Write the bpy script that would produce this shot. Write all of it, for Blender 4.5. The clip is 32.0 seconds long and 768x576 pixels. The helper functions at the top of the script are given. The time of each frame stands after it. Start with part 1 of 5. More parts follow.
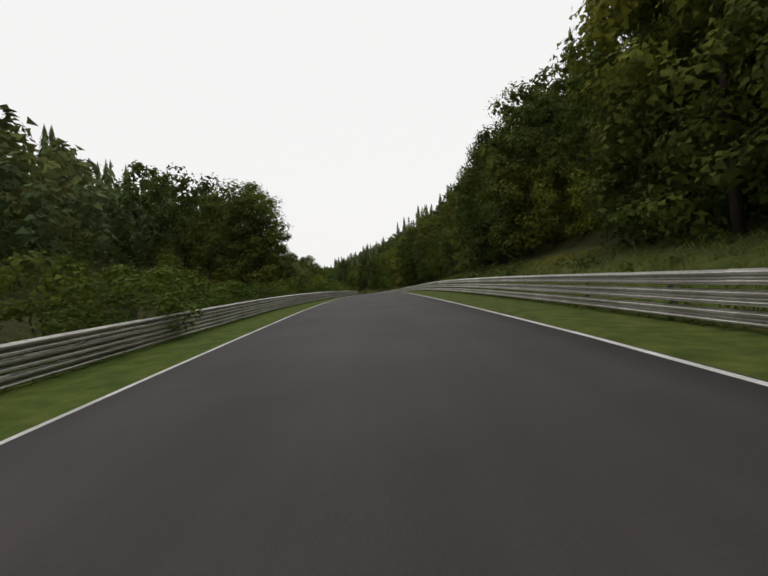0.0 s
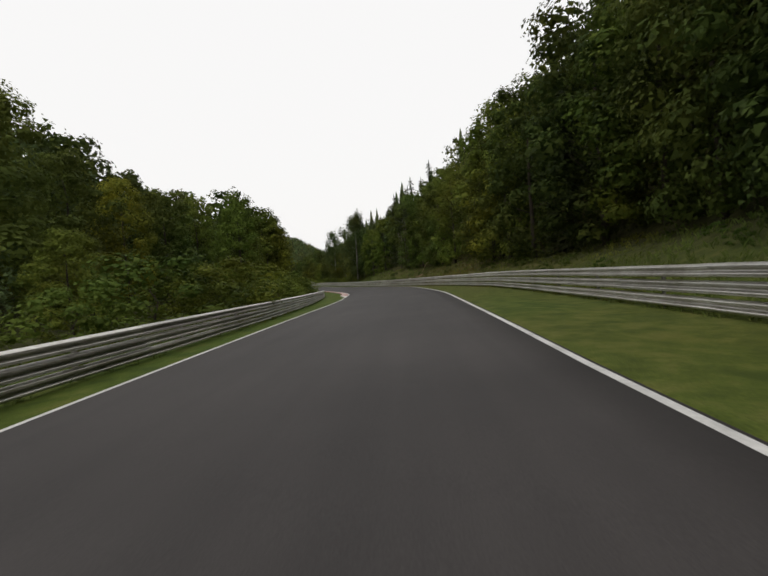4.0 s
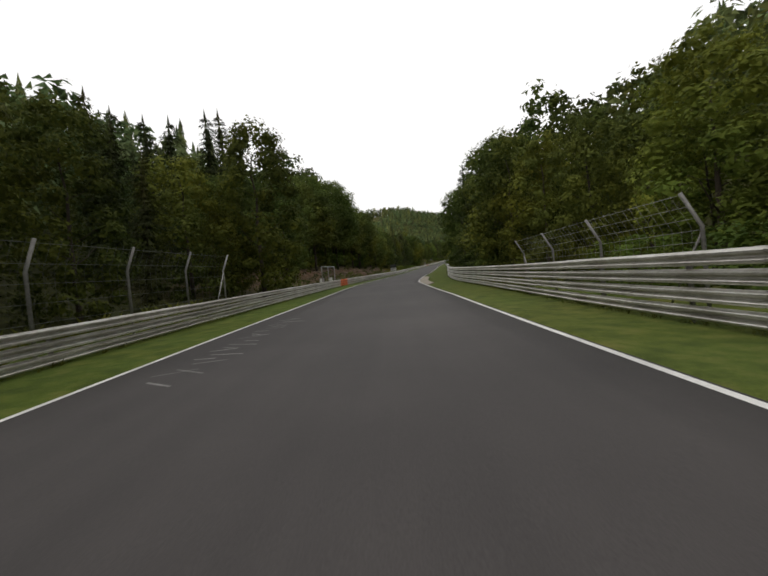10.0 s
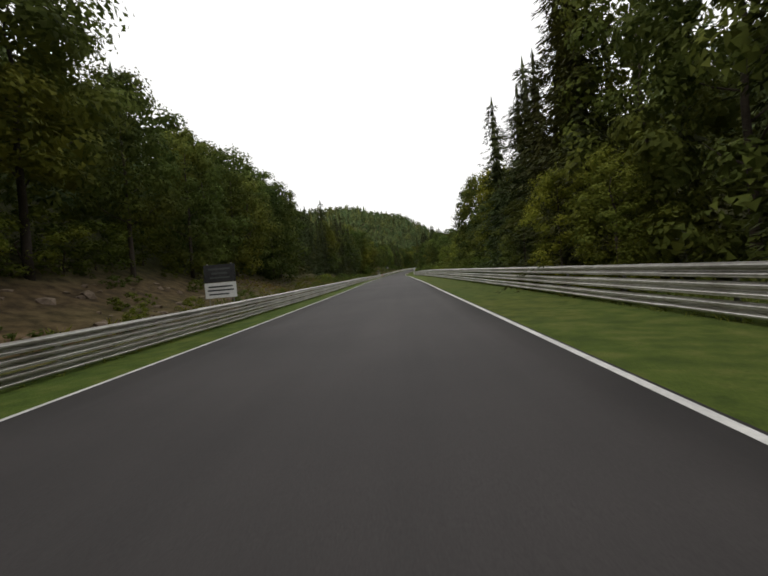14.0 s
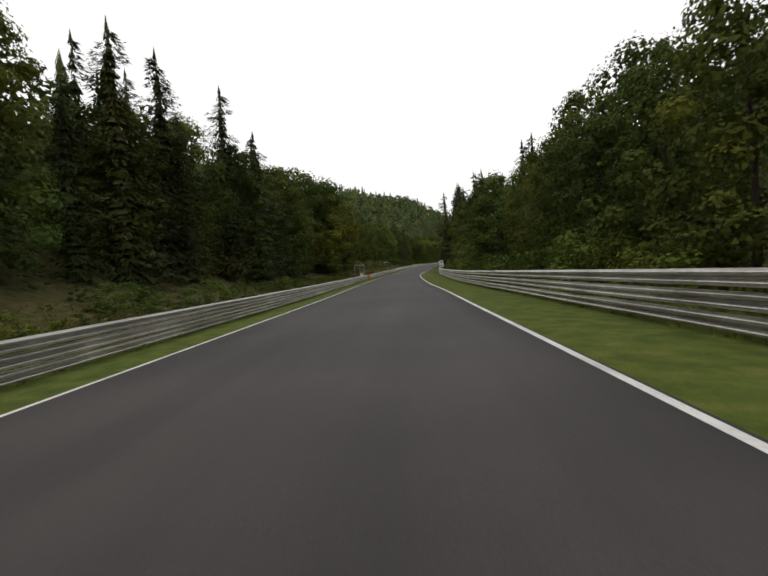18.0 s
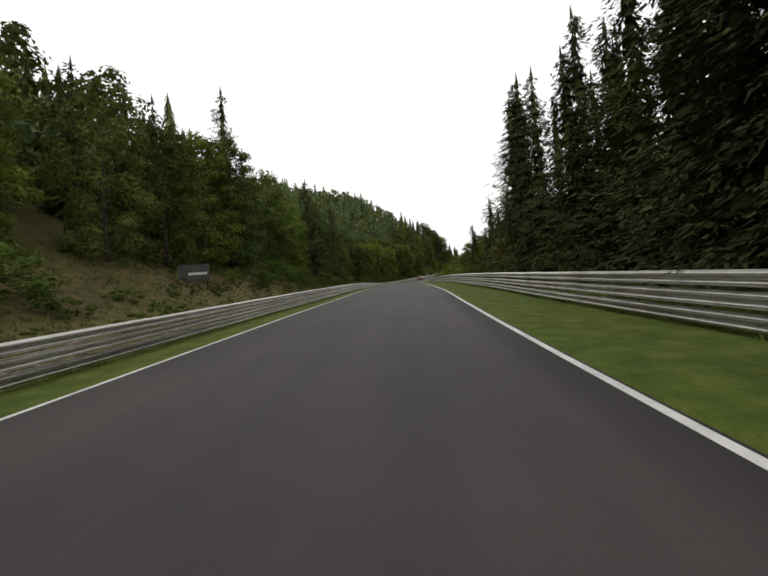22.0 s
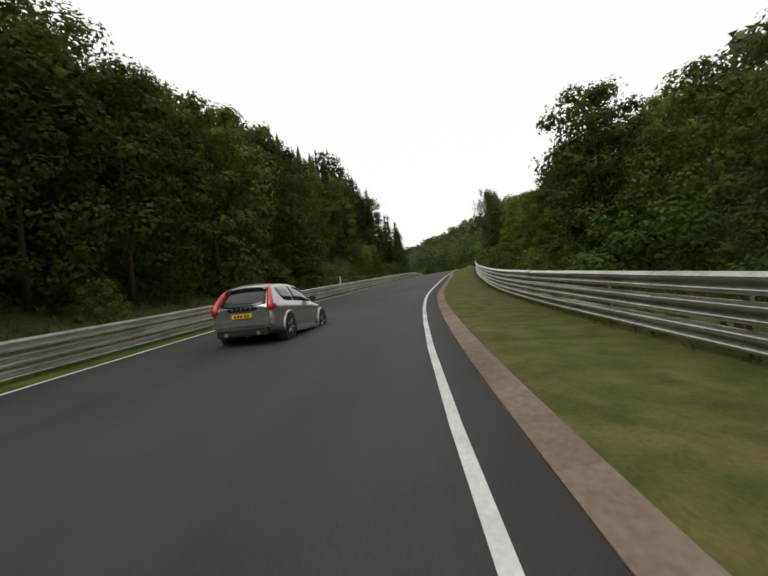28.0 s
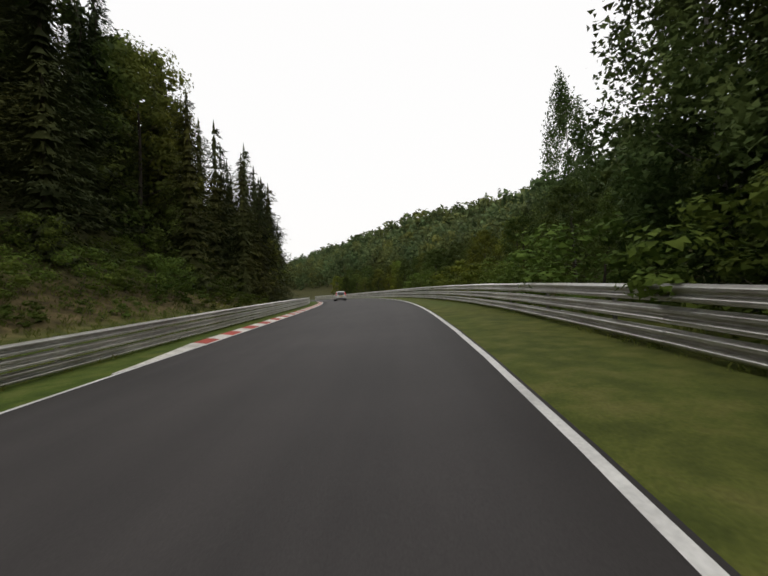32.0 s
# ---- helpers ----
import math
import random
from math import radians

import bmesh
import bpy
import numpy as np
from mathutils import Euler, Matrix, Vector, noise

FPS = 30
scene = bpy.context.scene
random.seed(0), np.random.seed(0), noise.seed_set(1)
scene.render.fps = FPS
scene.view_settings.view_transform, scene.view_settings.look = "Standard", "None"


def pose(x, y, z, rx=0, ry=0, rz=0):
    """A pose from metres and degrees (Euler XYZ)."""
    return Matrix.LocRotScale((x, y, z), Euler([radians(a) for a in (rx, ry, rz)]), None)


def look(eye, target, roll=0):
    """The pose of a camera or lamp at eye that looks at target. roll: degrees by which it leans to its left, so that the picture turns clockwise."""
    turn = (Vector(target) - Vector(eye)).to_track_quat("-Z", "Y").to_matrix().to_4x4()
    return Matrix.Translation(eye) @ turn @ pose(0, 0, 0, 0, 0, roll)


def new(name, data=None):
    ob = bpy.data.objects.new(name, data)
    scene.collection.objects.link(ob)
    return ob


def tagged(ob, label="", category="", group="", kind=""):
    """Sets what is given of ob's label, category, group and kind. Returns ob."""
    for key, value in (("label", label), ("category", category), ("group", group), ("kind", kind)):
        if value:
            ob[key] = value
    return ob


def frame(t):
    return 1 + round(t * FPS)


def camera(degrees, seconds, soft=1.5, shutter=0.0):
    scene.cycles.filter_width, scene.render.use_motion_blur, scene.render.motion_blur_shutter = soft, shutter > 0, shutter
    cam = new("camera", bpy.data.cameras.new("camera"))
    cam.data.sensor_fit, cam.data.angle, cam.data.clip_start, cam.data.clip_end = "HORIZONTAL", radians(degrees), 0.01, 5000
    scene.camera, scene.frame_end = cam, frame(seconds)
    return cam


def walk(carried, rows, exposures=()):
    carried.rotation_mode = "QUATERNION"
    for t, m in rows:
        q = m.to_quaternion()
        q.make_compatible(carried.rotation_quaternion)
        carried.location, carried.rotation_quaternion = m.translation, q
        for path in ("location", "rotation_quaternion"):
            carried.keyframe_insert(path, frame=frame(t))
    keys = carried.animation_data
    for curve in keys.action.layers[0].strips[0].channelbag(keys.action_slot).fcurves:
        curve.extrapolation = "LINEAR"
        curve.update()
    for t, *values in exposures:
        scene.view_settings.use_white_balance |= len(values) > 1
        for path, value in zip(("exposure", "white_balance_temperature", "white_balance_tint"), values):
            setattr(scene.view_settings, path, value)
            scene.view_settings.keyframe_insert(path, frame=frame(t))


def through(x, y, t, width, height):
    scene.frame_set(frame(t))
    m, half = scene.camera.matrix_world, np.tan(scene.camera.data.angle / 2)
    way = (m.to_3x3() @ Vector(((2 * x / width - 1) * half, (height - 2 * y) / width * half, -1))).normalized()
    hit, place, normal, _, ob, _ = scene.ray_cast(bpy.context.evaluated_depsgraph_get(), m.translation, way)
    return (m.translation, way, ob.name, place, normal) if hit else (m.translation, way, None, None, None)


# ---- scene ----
cam = camera(86.0, 32.0, soft=1.7, shutter=0.05)
# seconds, x, y, z, pitch, lean, heading of the windscreen camera
PATH = [
    (0.0, 0.00, 0.00, 0.00, 1.74, -4.44, -0.00),
    (0.5, 0.48, 13.15, 0.75, 1.34, -4.75, 0.29),
    (1.0, 0.85, 26.26, 1.39, 0.59, -5.11, 0.96),
    (1.5, 1.09, 39.39, 1.91, -0.47, -5.31, 1.44),
    (2.0, 1.22, 52.56, 2.33, -0.51, -5.04, 1.95),
    (2.5, 1.25, 65.79, 2.67, -0.83, -5.01, 2.28),
    (3.0, 1.13, 79.11, 2.98, -0.78, -4.92, 3.22),
    (3.5, 0.72, 92.56, 3.27, -0.77, -4.81, 4.75),
    (4.0, -0.14, 106.17, 3.51, -1.03, -4.66, 6.88),
    (4.5, -1.60, 119.98, 3.67, -1.59, -4.42, 9.61),
    (5.0, -3.83, 133.97, 3.71, -2.23, -4.00, 12.94),
    (5.5, -6.89, 148.14, 3.67, -2.64, -3.18, 15.73),
    (6.0, -10.69, 162.43, 3.62, -2.29, -3.24, 18.40),
    (6.5, -15.16, 176.69, 3.66, -1.79, -3.51, 20.81),
    (7.0, -20.16, 190.60, 3.78, -1.38, -3.70, 23.15),
    (7.5, -25.48, 203.96, 3.96, -1.53, -3.85, 24.67),
    (8.0, -30.99, 216.85, 4.17, -1.44, -4.30, 26.07),
    (8.5, -36.69, 229.49, 4.42, -0.63, -4.01, 26.88),
    (9.0, -42.49, 241.97, 4.71, -0.72, -4.80, 27.41),
    (9.5, -48.28, 254.27, 4.99, -0.76, -5.48, 27.51),
    (10.0, -53.96, 266.35, 5.26, -0.94, -5.81, 27.36),
    (10.5, -59.41, 278.20, 5.51, -0.88, -6.62, 26.64),
    (11.0, -64.59, 289.83, 5.76, -0.91, -7.13, 25.98),
    (11.5, -69.54, 301.29, 6.03, -0.53, -7.21, 25.40),
    (12.0, -74.28, 312.63, 6.35, -0.13, -7.10, 24.55),
    (12.5, -78.74, 323.85, 6.72, -0.40, -6.78, 23.42),
    (13.0, -82.84, 334.76, 7.10, -0.19, -6.09, 22.34),
    (13.5, -86.58, 345.29, 7.48, -0.11, -5.77, 21.33),
    (14.0, -90.07, 355.61, 7.85, -0.16, -5.07, 20.50),
    (14.5, -93.45, 365.99, 8.23, -0.31, -4.52, 20.04),
    (15.0, -96.87, 376.70, 8.62, -0.12, -4.57, 19.91),
    (15.5, -100.45, 387.89, 9.05, 0.08, -4.51, 20.02),
    (16.0, -104.23, 399.58, 9.51, 0.17, -4.33, 20.27),
    (16.5, -108.23, 411.72, 9.99, 0.12, -3.98, 20.58),
    (17.0, -112.36, 424.07, 10.46, 0.02, -4.33, 20.86),
    (17.5, -116.56, 436.37, 10.89, -0.24, -4.52, 21.23),
    (18.0, -120.76, 448.52, 11.27, -0.55, -4.52, 21.40),
    (18.5, -124.94, 460.59, 11.63, -0.68, -4.87, 21.27),
    (19.0, -129.08, 472.71, 11.99, -0.34, -5.06, 20.92),
    (19.5, -133.14, 484.97, 12.38, -0.21, -5.82, 20.29),
    (20.0, -137.14, 497.53, 12.83, -0.13, -5.93, 19.60),
    (20.5, -141.08, 510.68, 13.35, 0.09, -5.44, 18.33),
    (21.0, -144.86, 524.59, 13.98, 0.55, -5.21, 16.60),
    (21.5, -148.31, 539.04, 14.72, 1.12, -4.83, 14.78),
    (22.0, -151.38, 553.58, 15.56, 1.72, -4.83, 13.52),
    (22.5, -154.11, 567.82, 16.44, 1.72, -5.67, 12.75),
    (23.0, -156.55, 581.51, 17.27, 1.49, -5.63, 11.90),
    (23.5, -158.74, 594.50, 18.02, 0.81, -6.22, 11.82),
    (24.0, -160.84, 606.99, 18.67, 0.90, -5.78, 11.86),
    (24.5, -162.94, 619.48, 19.25, 0.12, -5.61, 11.77),
    (25.0, -165.09, 632.31, 19.79, 0.15, -5.31, 11.71),
    (25.5, -167.24, 645.55, 20.29, 0.02, -4.85, 11.30),
    (26.0, -169.26, 659.08, 20.79, -0.19, -5.09, 10.14),
    (26.5, -170.91, 672.64, 21.31, 0.07, -5.34, 8.25),
    (27.0, -172.02, 685.89, 21.91, 0.91, -5.68, 5.80),
    (27.5, -172.51, 698.50, 22.60, 1.95, -6.19, 3.10),
    (28.0, -172.43, 710.29, 23.37, 2.13, -6.33, 0.61),
    (28.5, -171.85, 721.32, 24.16, 2.46, -5.58, -2.14),
    (29.0, -170.79, 731.81, 24.94, 1.83, -6.70, -4.80),
    (29.5, -169.37, 741.95, 25.74, 2.18, -6.80, -6.59),
    (30.0, -167.68, 751.81, 26.58, 3.22, -5.72, -8.35),
    (30.5, -165.79, 761.36, 27.45, 3.00, -4.27, -9.55),
    (31.0, -163.79, 770.64, 28.29, 2.62, -3.02, -10.31),
    (31.5, -161.79, 779.81, 29.06, 1.97, -2.54, -9.95),
    (32.0, -159.92, 789.03, 29.79, 1.93, -2.27, -8.75),
]
walk(cam, [(t, pose(x, y, z, 90 + tilt, 0, turn) @ pose(0, 0, 0, 0, 0, lean)) for t, x, y, z, tilt, lean, turn in PATH],
     exposures=[(0, -0.22), (2.2, -0.2), (5, -0.12), (7, 0.03), (9, 0.03), (10.5, -0.03), (12.5, 0.03), (14, 0.06), (17, -0.03), (20, -0.08), (21.5, 0.06), (23, -0.03), (25, -0.14), (28, -0.1), (30, -0.15), (32, -0.1)])

# ---- light ----
world = bpy.data.worlds.new("overcast_sky")
scene.world = world
world.use_nodes = True
wn, wl = world.node_tree.nodes, world.node_tree.links
sky = wn.new("ShaderNodeTexSky")
sky.sky_type, sky.sun_disc, sky.sun_elevation, sky.sun_rotation = "NISHITA", False, radians(48), radians(200)
sky.air_density, sky.dust_density = 2.0, 6.0
veil = wn.new("ShaderNodeMix")
veil.data_type = "RGBA"
veil.inputs[0].default_value = 0.93
veil.inputs[7].default_value = (9.8, 9.68, 9.6, 1)
wl.new(sky.outputs[0], veil.inputs[6])
wl.new(veil.outputs[2], wn["Background"].inputs[0])
wn["Background"].inputs[1].default_value = 0.115
sun = new("sun", bpy.data.lights.new("sun", "SUN"))
sun.data.energy, sun.data.angle, sun.data.color = 0.6, radians(25), (1.0, 0.97, 0.92)
sun.matrix_world = look((0, 0, 90), (30, 60, 0))
scene.view_settings.exposure = 0.0


# ---- materials ----
def node_mat(name, rough=0.9, metal=0.0, spec=0.3):
    m = bpy.data.materials.new(name)
    m.use_nodes = True
    b = m.node_tree.nodes["Principled BSDF"]
    b.inputs["Roughness"].default_value, b.inputs["Metallic"].default_value = rough, metal
    b.inputs["Specular IOR Level"].default_value = spec
    return m, m.node_tree.nodes, m.node_tree.links, b


def ramp(nodes, links, src, stops):
    r = nodes.new("ShaderNodeValToRGB")
    while len(r.color_ramp.elements) < len(stops):
        r.color_ramp.elements.new(0.5)
    for el, (p, c) in zip(r.color_ramp.elements, stops):
        el.position, el.color = p, (*c, 1)
    links.new(src, r.inputs[0])
    return r.outputs[0]


def noise_tex(nodes, links, scale, detail=4, vec=None, rough=0.55):
    n = nodes.new("ShaderNodeTexNoise")
    n.inputs["Scale"].default_value, n.inputs["Detail"].default_value, n.inputs["Roughness"].default_value = scale, detail, rough
    if vec is None:
        vec = nodes.new("ShaderNodeNewGeometry").outputs["Position"]
    links.new(vec, n.inputs["Vector"])
    return n.outputs["Fac"]


def mix(nodes, links, fac, a, b, mode="MIX"):
    m = nodes.new("ShaderNodeMix")
    m.data_type, m.blend_type = "RGBA", mode
    for sock, val in ((m.inputs[0], fac), (m.inputs[6], a), (m.inputs[7], b)):
        if isinstance(val, (int, float)):
            sock.default_value = val
        elif isinstance(val, tuple):
            sock.default_value = (*val, 1)
        else:
            links.new(val, sock)
    return m.outputs[2]


def bump(nodes, links, b, height, strength, dist=0.02):
    n = nodes.new("ShaderNodeBump")
    n.inputs["Strength"].default_value, n.inputs["Distance"].default_value = strength, dist
    links.new(height, n.inputs["Height"])
    links.new(n.outputs[0], b.inputs["Normal"])


def two_scale(name, lo, hi, big=0.4, small=18.0, rough=0.9, relief=0.3, dist=0.02, metal=0.0, vary=0.0, spec=0.3):
    """A surface between two colours, by large stains and fine grain; vary: how far whole pieces differ."""
    m, n, l, b = node_mat(name, rough, metal, spec)
    a, c = noise_tex(n, l, big, 5), noise_tex(n, l, small, 3)
    s = n.new("ShaderNodeMath")
    s.operation = "MULTIPLY_ADD"
    l.new(a, s.inputs[0])
    s.inputs[1].default_value = 0.6
    k = n.new("ShaderNodeMath")
    k.operation = "MULTIPLY"
    l.new(c, k.inputs[0])
    k.inputs[1].default_value = 0.4
    l.new(k.outputs[0], s.inputs[2])
    col = ramp(n, l, s.outputs[0], [(0.33, lo), (0.67, hi)])
    if vary:
        o = n.new("ShaderNodeObjectInfo")
        v = n.new("ShaderNodeMapRange")
        v.inputs[3].default_value, v.inputs[4].default_value = 1 - vary, 1 + vary
        l.new(o.outputs["Random"], v.inputs[0])
        col = mix(n, l, 1.0, col, v.outputs[0], "MULTIPLY")
    l.new(col, b.inputs["Base Color"])
    bump(n, l, b, c, relief, dist)
    return m


def leaf_mat(name, lo, hi, through=0.25):
    """Leaves: each tuft and each plant differs a little; some light passes through."""
    m, n, l, b = node_mat(name, 0.75, 0, 0.08)
    g, o = n.new("ShaderNodeNewGeometry"), n.new("ShaderNodeObjectInfo")
    a = n.new("ShaderNodeMath")
    a.operation = "ADD"
    l.new(g.outputs["Random Per Island"], a.inputs[0])
    l.new(o.outputs["Random"], a.inputs[1])
    h = n.new("ShaderNodeMath")
    h.operation = "MULTIPLY"
    l.new(a.outputs[0], h.inputs[0])
    h.inputs[1].default_value = 0.5
    col = ramp(n, l, h.outputs[0], [(0.1, lo), (0.9, hi)])
    patch = noise_tex(n, l, 0.16, 3)
    tone = n.new("ShaderNodeMapRange")
    tone.inputs[1].default_value, tone.inputs[2].default_value = 0.3, 0.7
    tone.inputs[3].default_value, tone.inputs[4].default_value = 0.5, 1.5
    l.new(patch, tone.inputs[0])
    col = mix(n, l, 1.0, col, tone.outputs[0], "MULTIPLY")
    hue = ramp(n, l, noise_tex(n, l, 0.075, 3), [(0.38, (0.82, 0.98, 1.0)), (0.52, (1.0, 1.0, 1.0)), (0.66, (1.42, 1.2, 0.8))])
    col = mix(n, l, 1.0, col, hue, "MULTIPLY")
    l.new(col, b.inputs["Base Color"])
    t = n.new("ShaderNodeBsdfTranslucent")
    l.new(col, t.inputs[0])
    x = n.new("ShaderNodeMixShader")
    x.inputs[0].default_value = through
    l.new(b.outputs[0], x.inputs[1])
    l.new(t.outputs[0], x.inputs[2])
    l.new(x.outputs[0], n["Material Output"].inputs[0])
    return m


LEAF_OAK = leaf_mat("leaves_broad", (0.038, 0.054, 0.013), (0.128, 0.150, 0.032), 0.32)
LEAF_LIGHT = leaf_mat("leaves_light", (0.066, 0.094, 0.016), (0.190, 0.212, 0.036), 0.32)
LEAF_SPRUCE = leaf_mat("needles", (0.028, 0.034, 0.013), (0.074, 0.084, 0.028), 0.12)
LEAF_BIRCH = leaf_mat("leaves_birch", (0.060, 0.082, 0.024), (0.130, 0.155, 0.048))
LEAF_SHRUB = leaf_mat("leaves_shrub", (0.050, 0.078, 0.014), (0.135, 0.165, 0.030))
# far leaves: green lightened and turned bluer, distance haze put into the colour
LEAF_FAR_HAZED = leaf_mat("leaves_far_hazed", (0.054, 0.076, 0.034), (0.146, 0.178, 0.070), 0.28)
GRASS_DRY = leaf_mat("dry_blades", (0.100, 0.090, 0.030), (0.215, 0.175, 0.070))
GRASS_BLADE = leaf_mat("grass_blades", (0.080, 0.115, 0.020), (0.190, 0.200, 0.050))
BARK = two_scale("bark", (0.028, 0.022, 0.016), (0.075, 0.058, 0.044), 0.8, 14, 0.95, 0.8, 0.03, vary=0.25)
BARK_RED = two_scale("pine_bark", (0.11, 0.06, 0.035), (0.24, 0.13, 0.075), 0.8, 12, 0.95, 0.8, 0.03)
BARK_PALE = two_scale("dead_bark", (0.10, 0.085, 0.07), (0.22, 0.19, 0.16), 0.8, 10, 0.95, 0.6, 0.02)
BARK_BIRCH = two_scale("birch_bark", (0.07, 0.062, 0.055), (0.36, 0.34, 0.31), 1.6, 6, 0.8, 0.4)
WORN_EARTH = two_scale("bare_earth", (0.06, 0.043, 0.03), (0.16, 0.12, 0.082), 0.9, 12, 0.97, 0.6)
LINE = two_scale("worn_line_paint", (0.40, 0.395, 0.38), (0.72, 0.71, 0.68), 1.2, 22, 0.7, 0.2, 0.004)
STEEL = two_scale("galvanised_steel", (0.36, 0.335, 0.30), (0.66, 0.645, 0.61), 0.7, 7, 0.38, 0.2, 0.004, 0.85, vary=0.13, spec=0.5)
POST = two_scale("post_steel", (0.18, 0.17, 0.16), (0.36, 0.35, 0.33), 1.2, 12, 0.6, 0.2, 0.004, 0.4, vary=0.2)
CONCRETE = two_scale("kerb_concrete", (0.17, 0.145, 0.115), (0.38, 0.345, 0.29), 0.8, 16, 0.9, 0.4, vary=0.12)
EARTH_KERB = two_scale("dusty_concrete", (0.115, 0.085, 0.062), (0.26, 0.205, 0.155), 0.9, 14, 0.95, 0.4, vary=0.1)
KERB_RED = two_scale("kerb_red", (0.20, 0.035, 0.025), (0.50, 0.085, 0.06), 1.4, 16, 0.75, 0.3, vary=0.1)
KERB_WHITE = two_scale("kerb_white", (0.30, 0.285, 0.25), (0.78, 0.75, 0.70), 1.4, 16, 0.75, 0.3, vary=0.1)
ORANGE = two_scale("orange_paint", (0.62, 0.11, 0.02), (0.80, 0.18, 0.04), 1.5, 12, 0.6, 0.1)
WHITE = two_scale("white_paint", (0.60, 0.60, 0.58), (0.80, 0.80, 0.79), 1.5, 12, 0.6, 0.1)
BLACKISH = two_scale("black_paint", (0.015, 0.015, 0.016), (0.05, 0.05, 0.05), 1.5, 12, 0.6, 0.1)
GREY_BOARD = two_scale("grey_board", (0.05, 0.055, 0.055), (0.10, 0.105, 0.10), 1.2, 10, 0.7, 0.1)
BLUE = two_scale("blue_print", (0.02, 0.12, 0.42), (0.04, 0.17, 0.52), 2, 14, 0.6, 0.1)
YELLOW = two_scale("yellow_print", (0.70, 0.48, 0.04), (0.82, 0.58, 0.08), 2, 14, 0.6, 0.1)
PLANK = two_scale("weathered_plank", (0.24, 0.17, 0.11), (0.42, 0.31, 0.21), 1.0, 12, 0.9, 0.3)
WIRE = two_scale("fence_wire", (0.22, 0.22, 0.21), (0.42, 0.42, 0.40), 1.2, 12, 0.6, 0.1, metal=0.4)


def ground_mat():
    """Turf near the track, woodland floor and bare earth away from it; the shares are stored on the sheet."""
    m, n, l, b = node_mat("ground_cover", 0.95, 0, 0.15)
    fine, mid, big = noise_tex(n, l, 26, 4), noise_tex(n, l, 1.7, 5), noise_tex(n, l, 0.12, 4)
    turf = ramp(n, l, mid, [(0.32, (0.042, 0.068, 0.011)), (0.52, (0.066, 0.100, 0.015)), (0.72, (0.104, 0.122, 0.028))])
    dry = ramp(n, l, big, [(0.45, (1, 1, 1)), (0.68, (1.16, 1.0, 0.9))])
    turf = mix(n, l, 1.0, turf, dry, "MULTIPLY")
    turf = mix(n, l, 0.6, turf, ramp(n, l, fine, [(0.3, (0.55, 0.6, 0.5)), (0.7, (1.35, 1.3, 1.3))]), "MULTIPLY")
    wood = ramp(n, l, mid, [(0.35, (0.026, 0.024, 0.013)), (0.65, (0.060, 0.062, 0.022))])
    straw = ramp(n, l, mid, [(0.32, (0.072, 0.066, 0.020)), (0.52, (0.112, 0.097, 0.032)), (0.72, (0.168, 0.132, 0.056))])
    straw = mix(n, l, 0.6, straw, ramp(n, l, fine, [(0.3, (0.6, 0.6, 0.55)), (0.7, (1.3, 1.3, 1.3))]), "MULTIPLY")
    soil = ramp(n, l, mid, [(0.34, (0.062, 0.036, 0.022)), (0.5, (0.125, 0.072, 0.043)), (0.66, (0.205, 0.130, 0.080))])
    share = n.new("ShaderNodeVertexColor")
    share.layer_name = "cover"
    sep = n.new("ShaderNodeSeparateColor")
    l.new(share.outputs[0], sep.inputs[0])
    col = mix(n, l, sep.outputs[0], wood, turf)
    col = mix(n, l, sep.outputs[2], col, straw)
    col = mix(n, l, sep.outputs[1], col, soil)
    l.new(col, b.inputs["Base Color"])
    bump(n, l, b, fine, 0.6, 0.05)
    return m


def asphalt_mat():
    """Asphalt with fine stones, large stains and worn streaks that run along the lanes."""
    m, n, l, b = node_mat("asphalt", 0.77, 0, 0.36)
    fine, stain = noise_tex(n, l, 70, 3), noise_tex(n, l, 0.2, 5)
    lane = n.new("ShaderNodeVertexColor")
    lane.layer_name = "lane"
    sc = n.new("ShaderNodeVectorMath")
    sc.operation = "MULTIPLY"
    sc.inputs[1].default_value = (9.0, 5.0, 0)
    l.new(lane.outputs[0], sc.inputs[0])
    streak = noise_tex(n, l, 1.0, 4, sc.outputs[0])
    col = ramp(n, l, stain, [(0.32, (0.0345, 0.0310, 0.0303)), (0.68, (0.0525, 0.0470, 0.0457))])
    col = mix(n, l, 0.8, col, ramp(n, l, streak, [(0.3, (0.78, 0.78, 0.78)), (0.7, (1.18, 1.17, 1.16))]), "MULTIPLY")
    col = mix(n, l, 0.5, col, ramp(n, l, fine, [(0.35, (0.6, 0.6, 0.6)), (0.65, (1.35, 1.35, 1.33))]), "MULTIPLY")
    l.new(col, b.inputs["Base Color"])
    bump(n, l, b, fine, 0.4, 0.006)
    return m


ASPHALT = asphalt_mat()
GROUND = ground_mat()


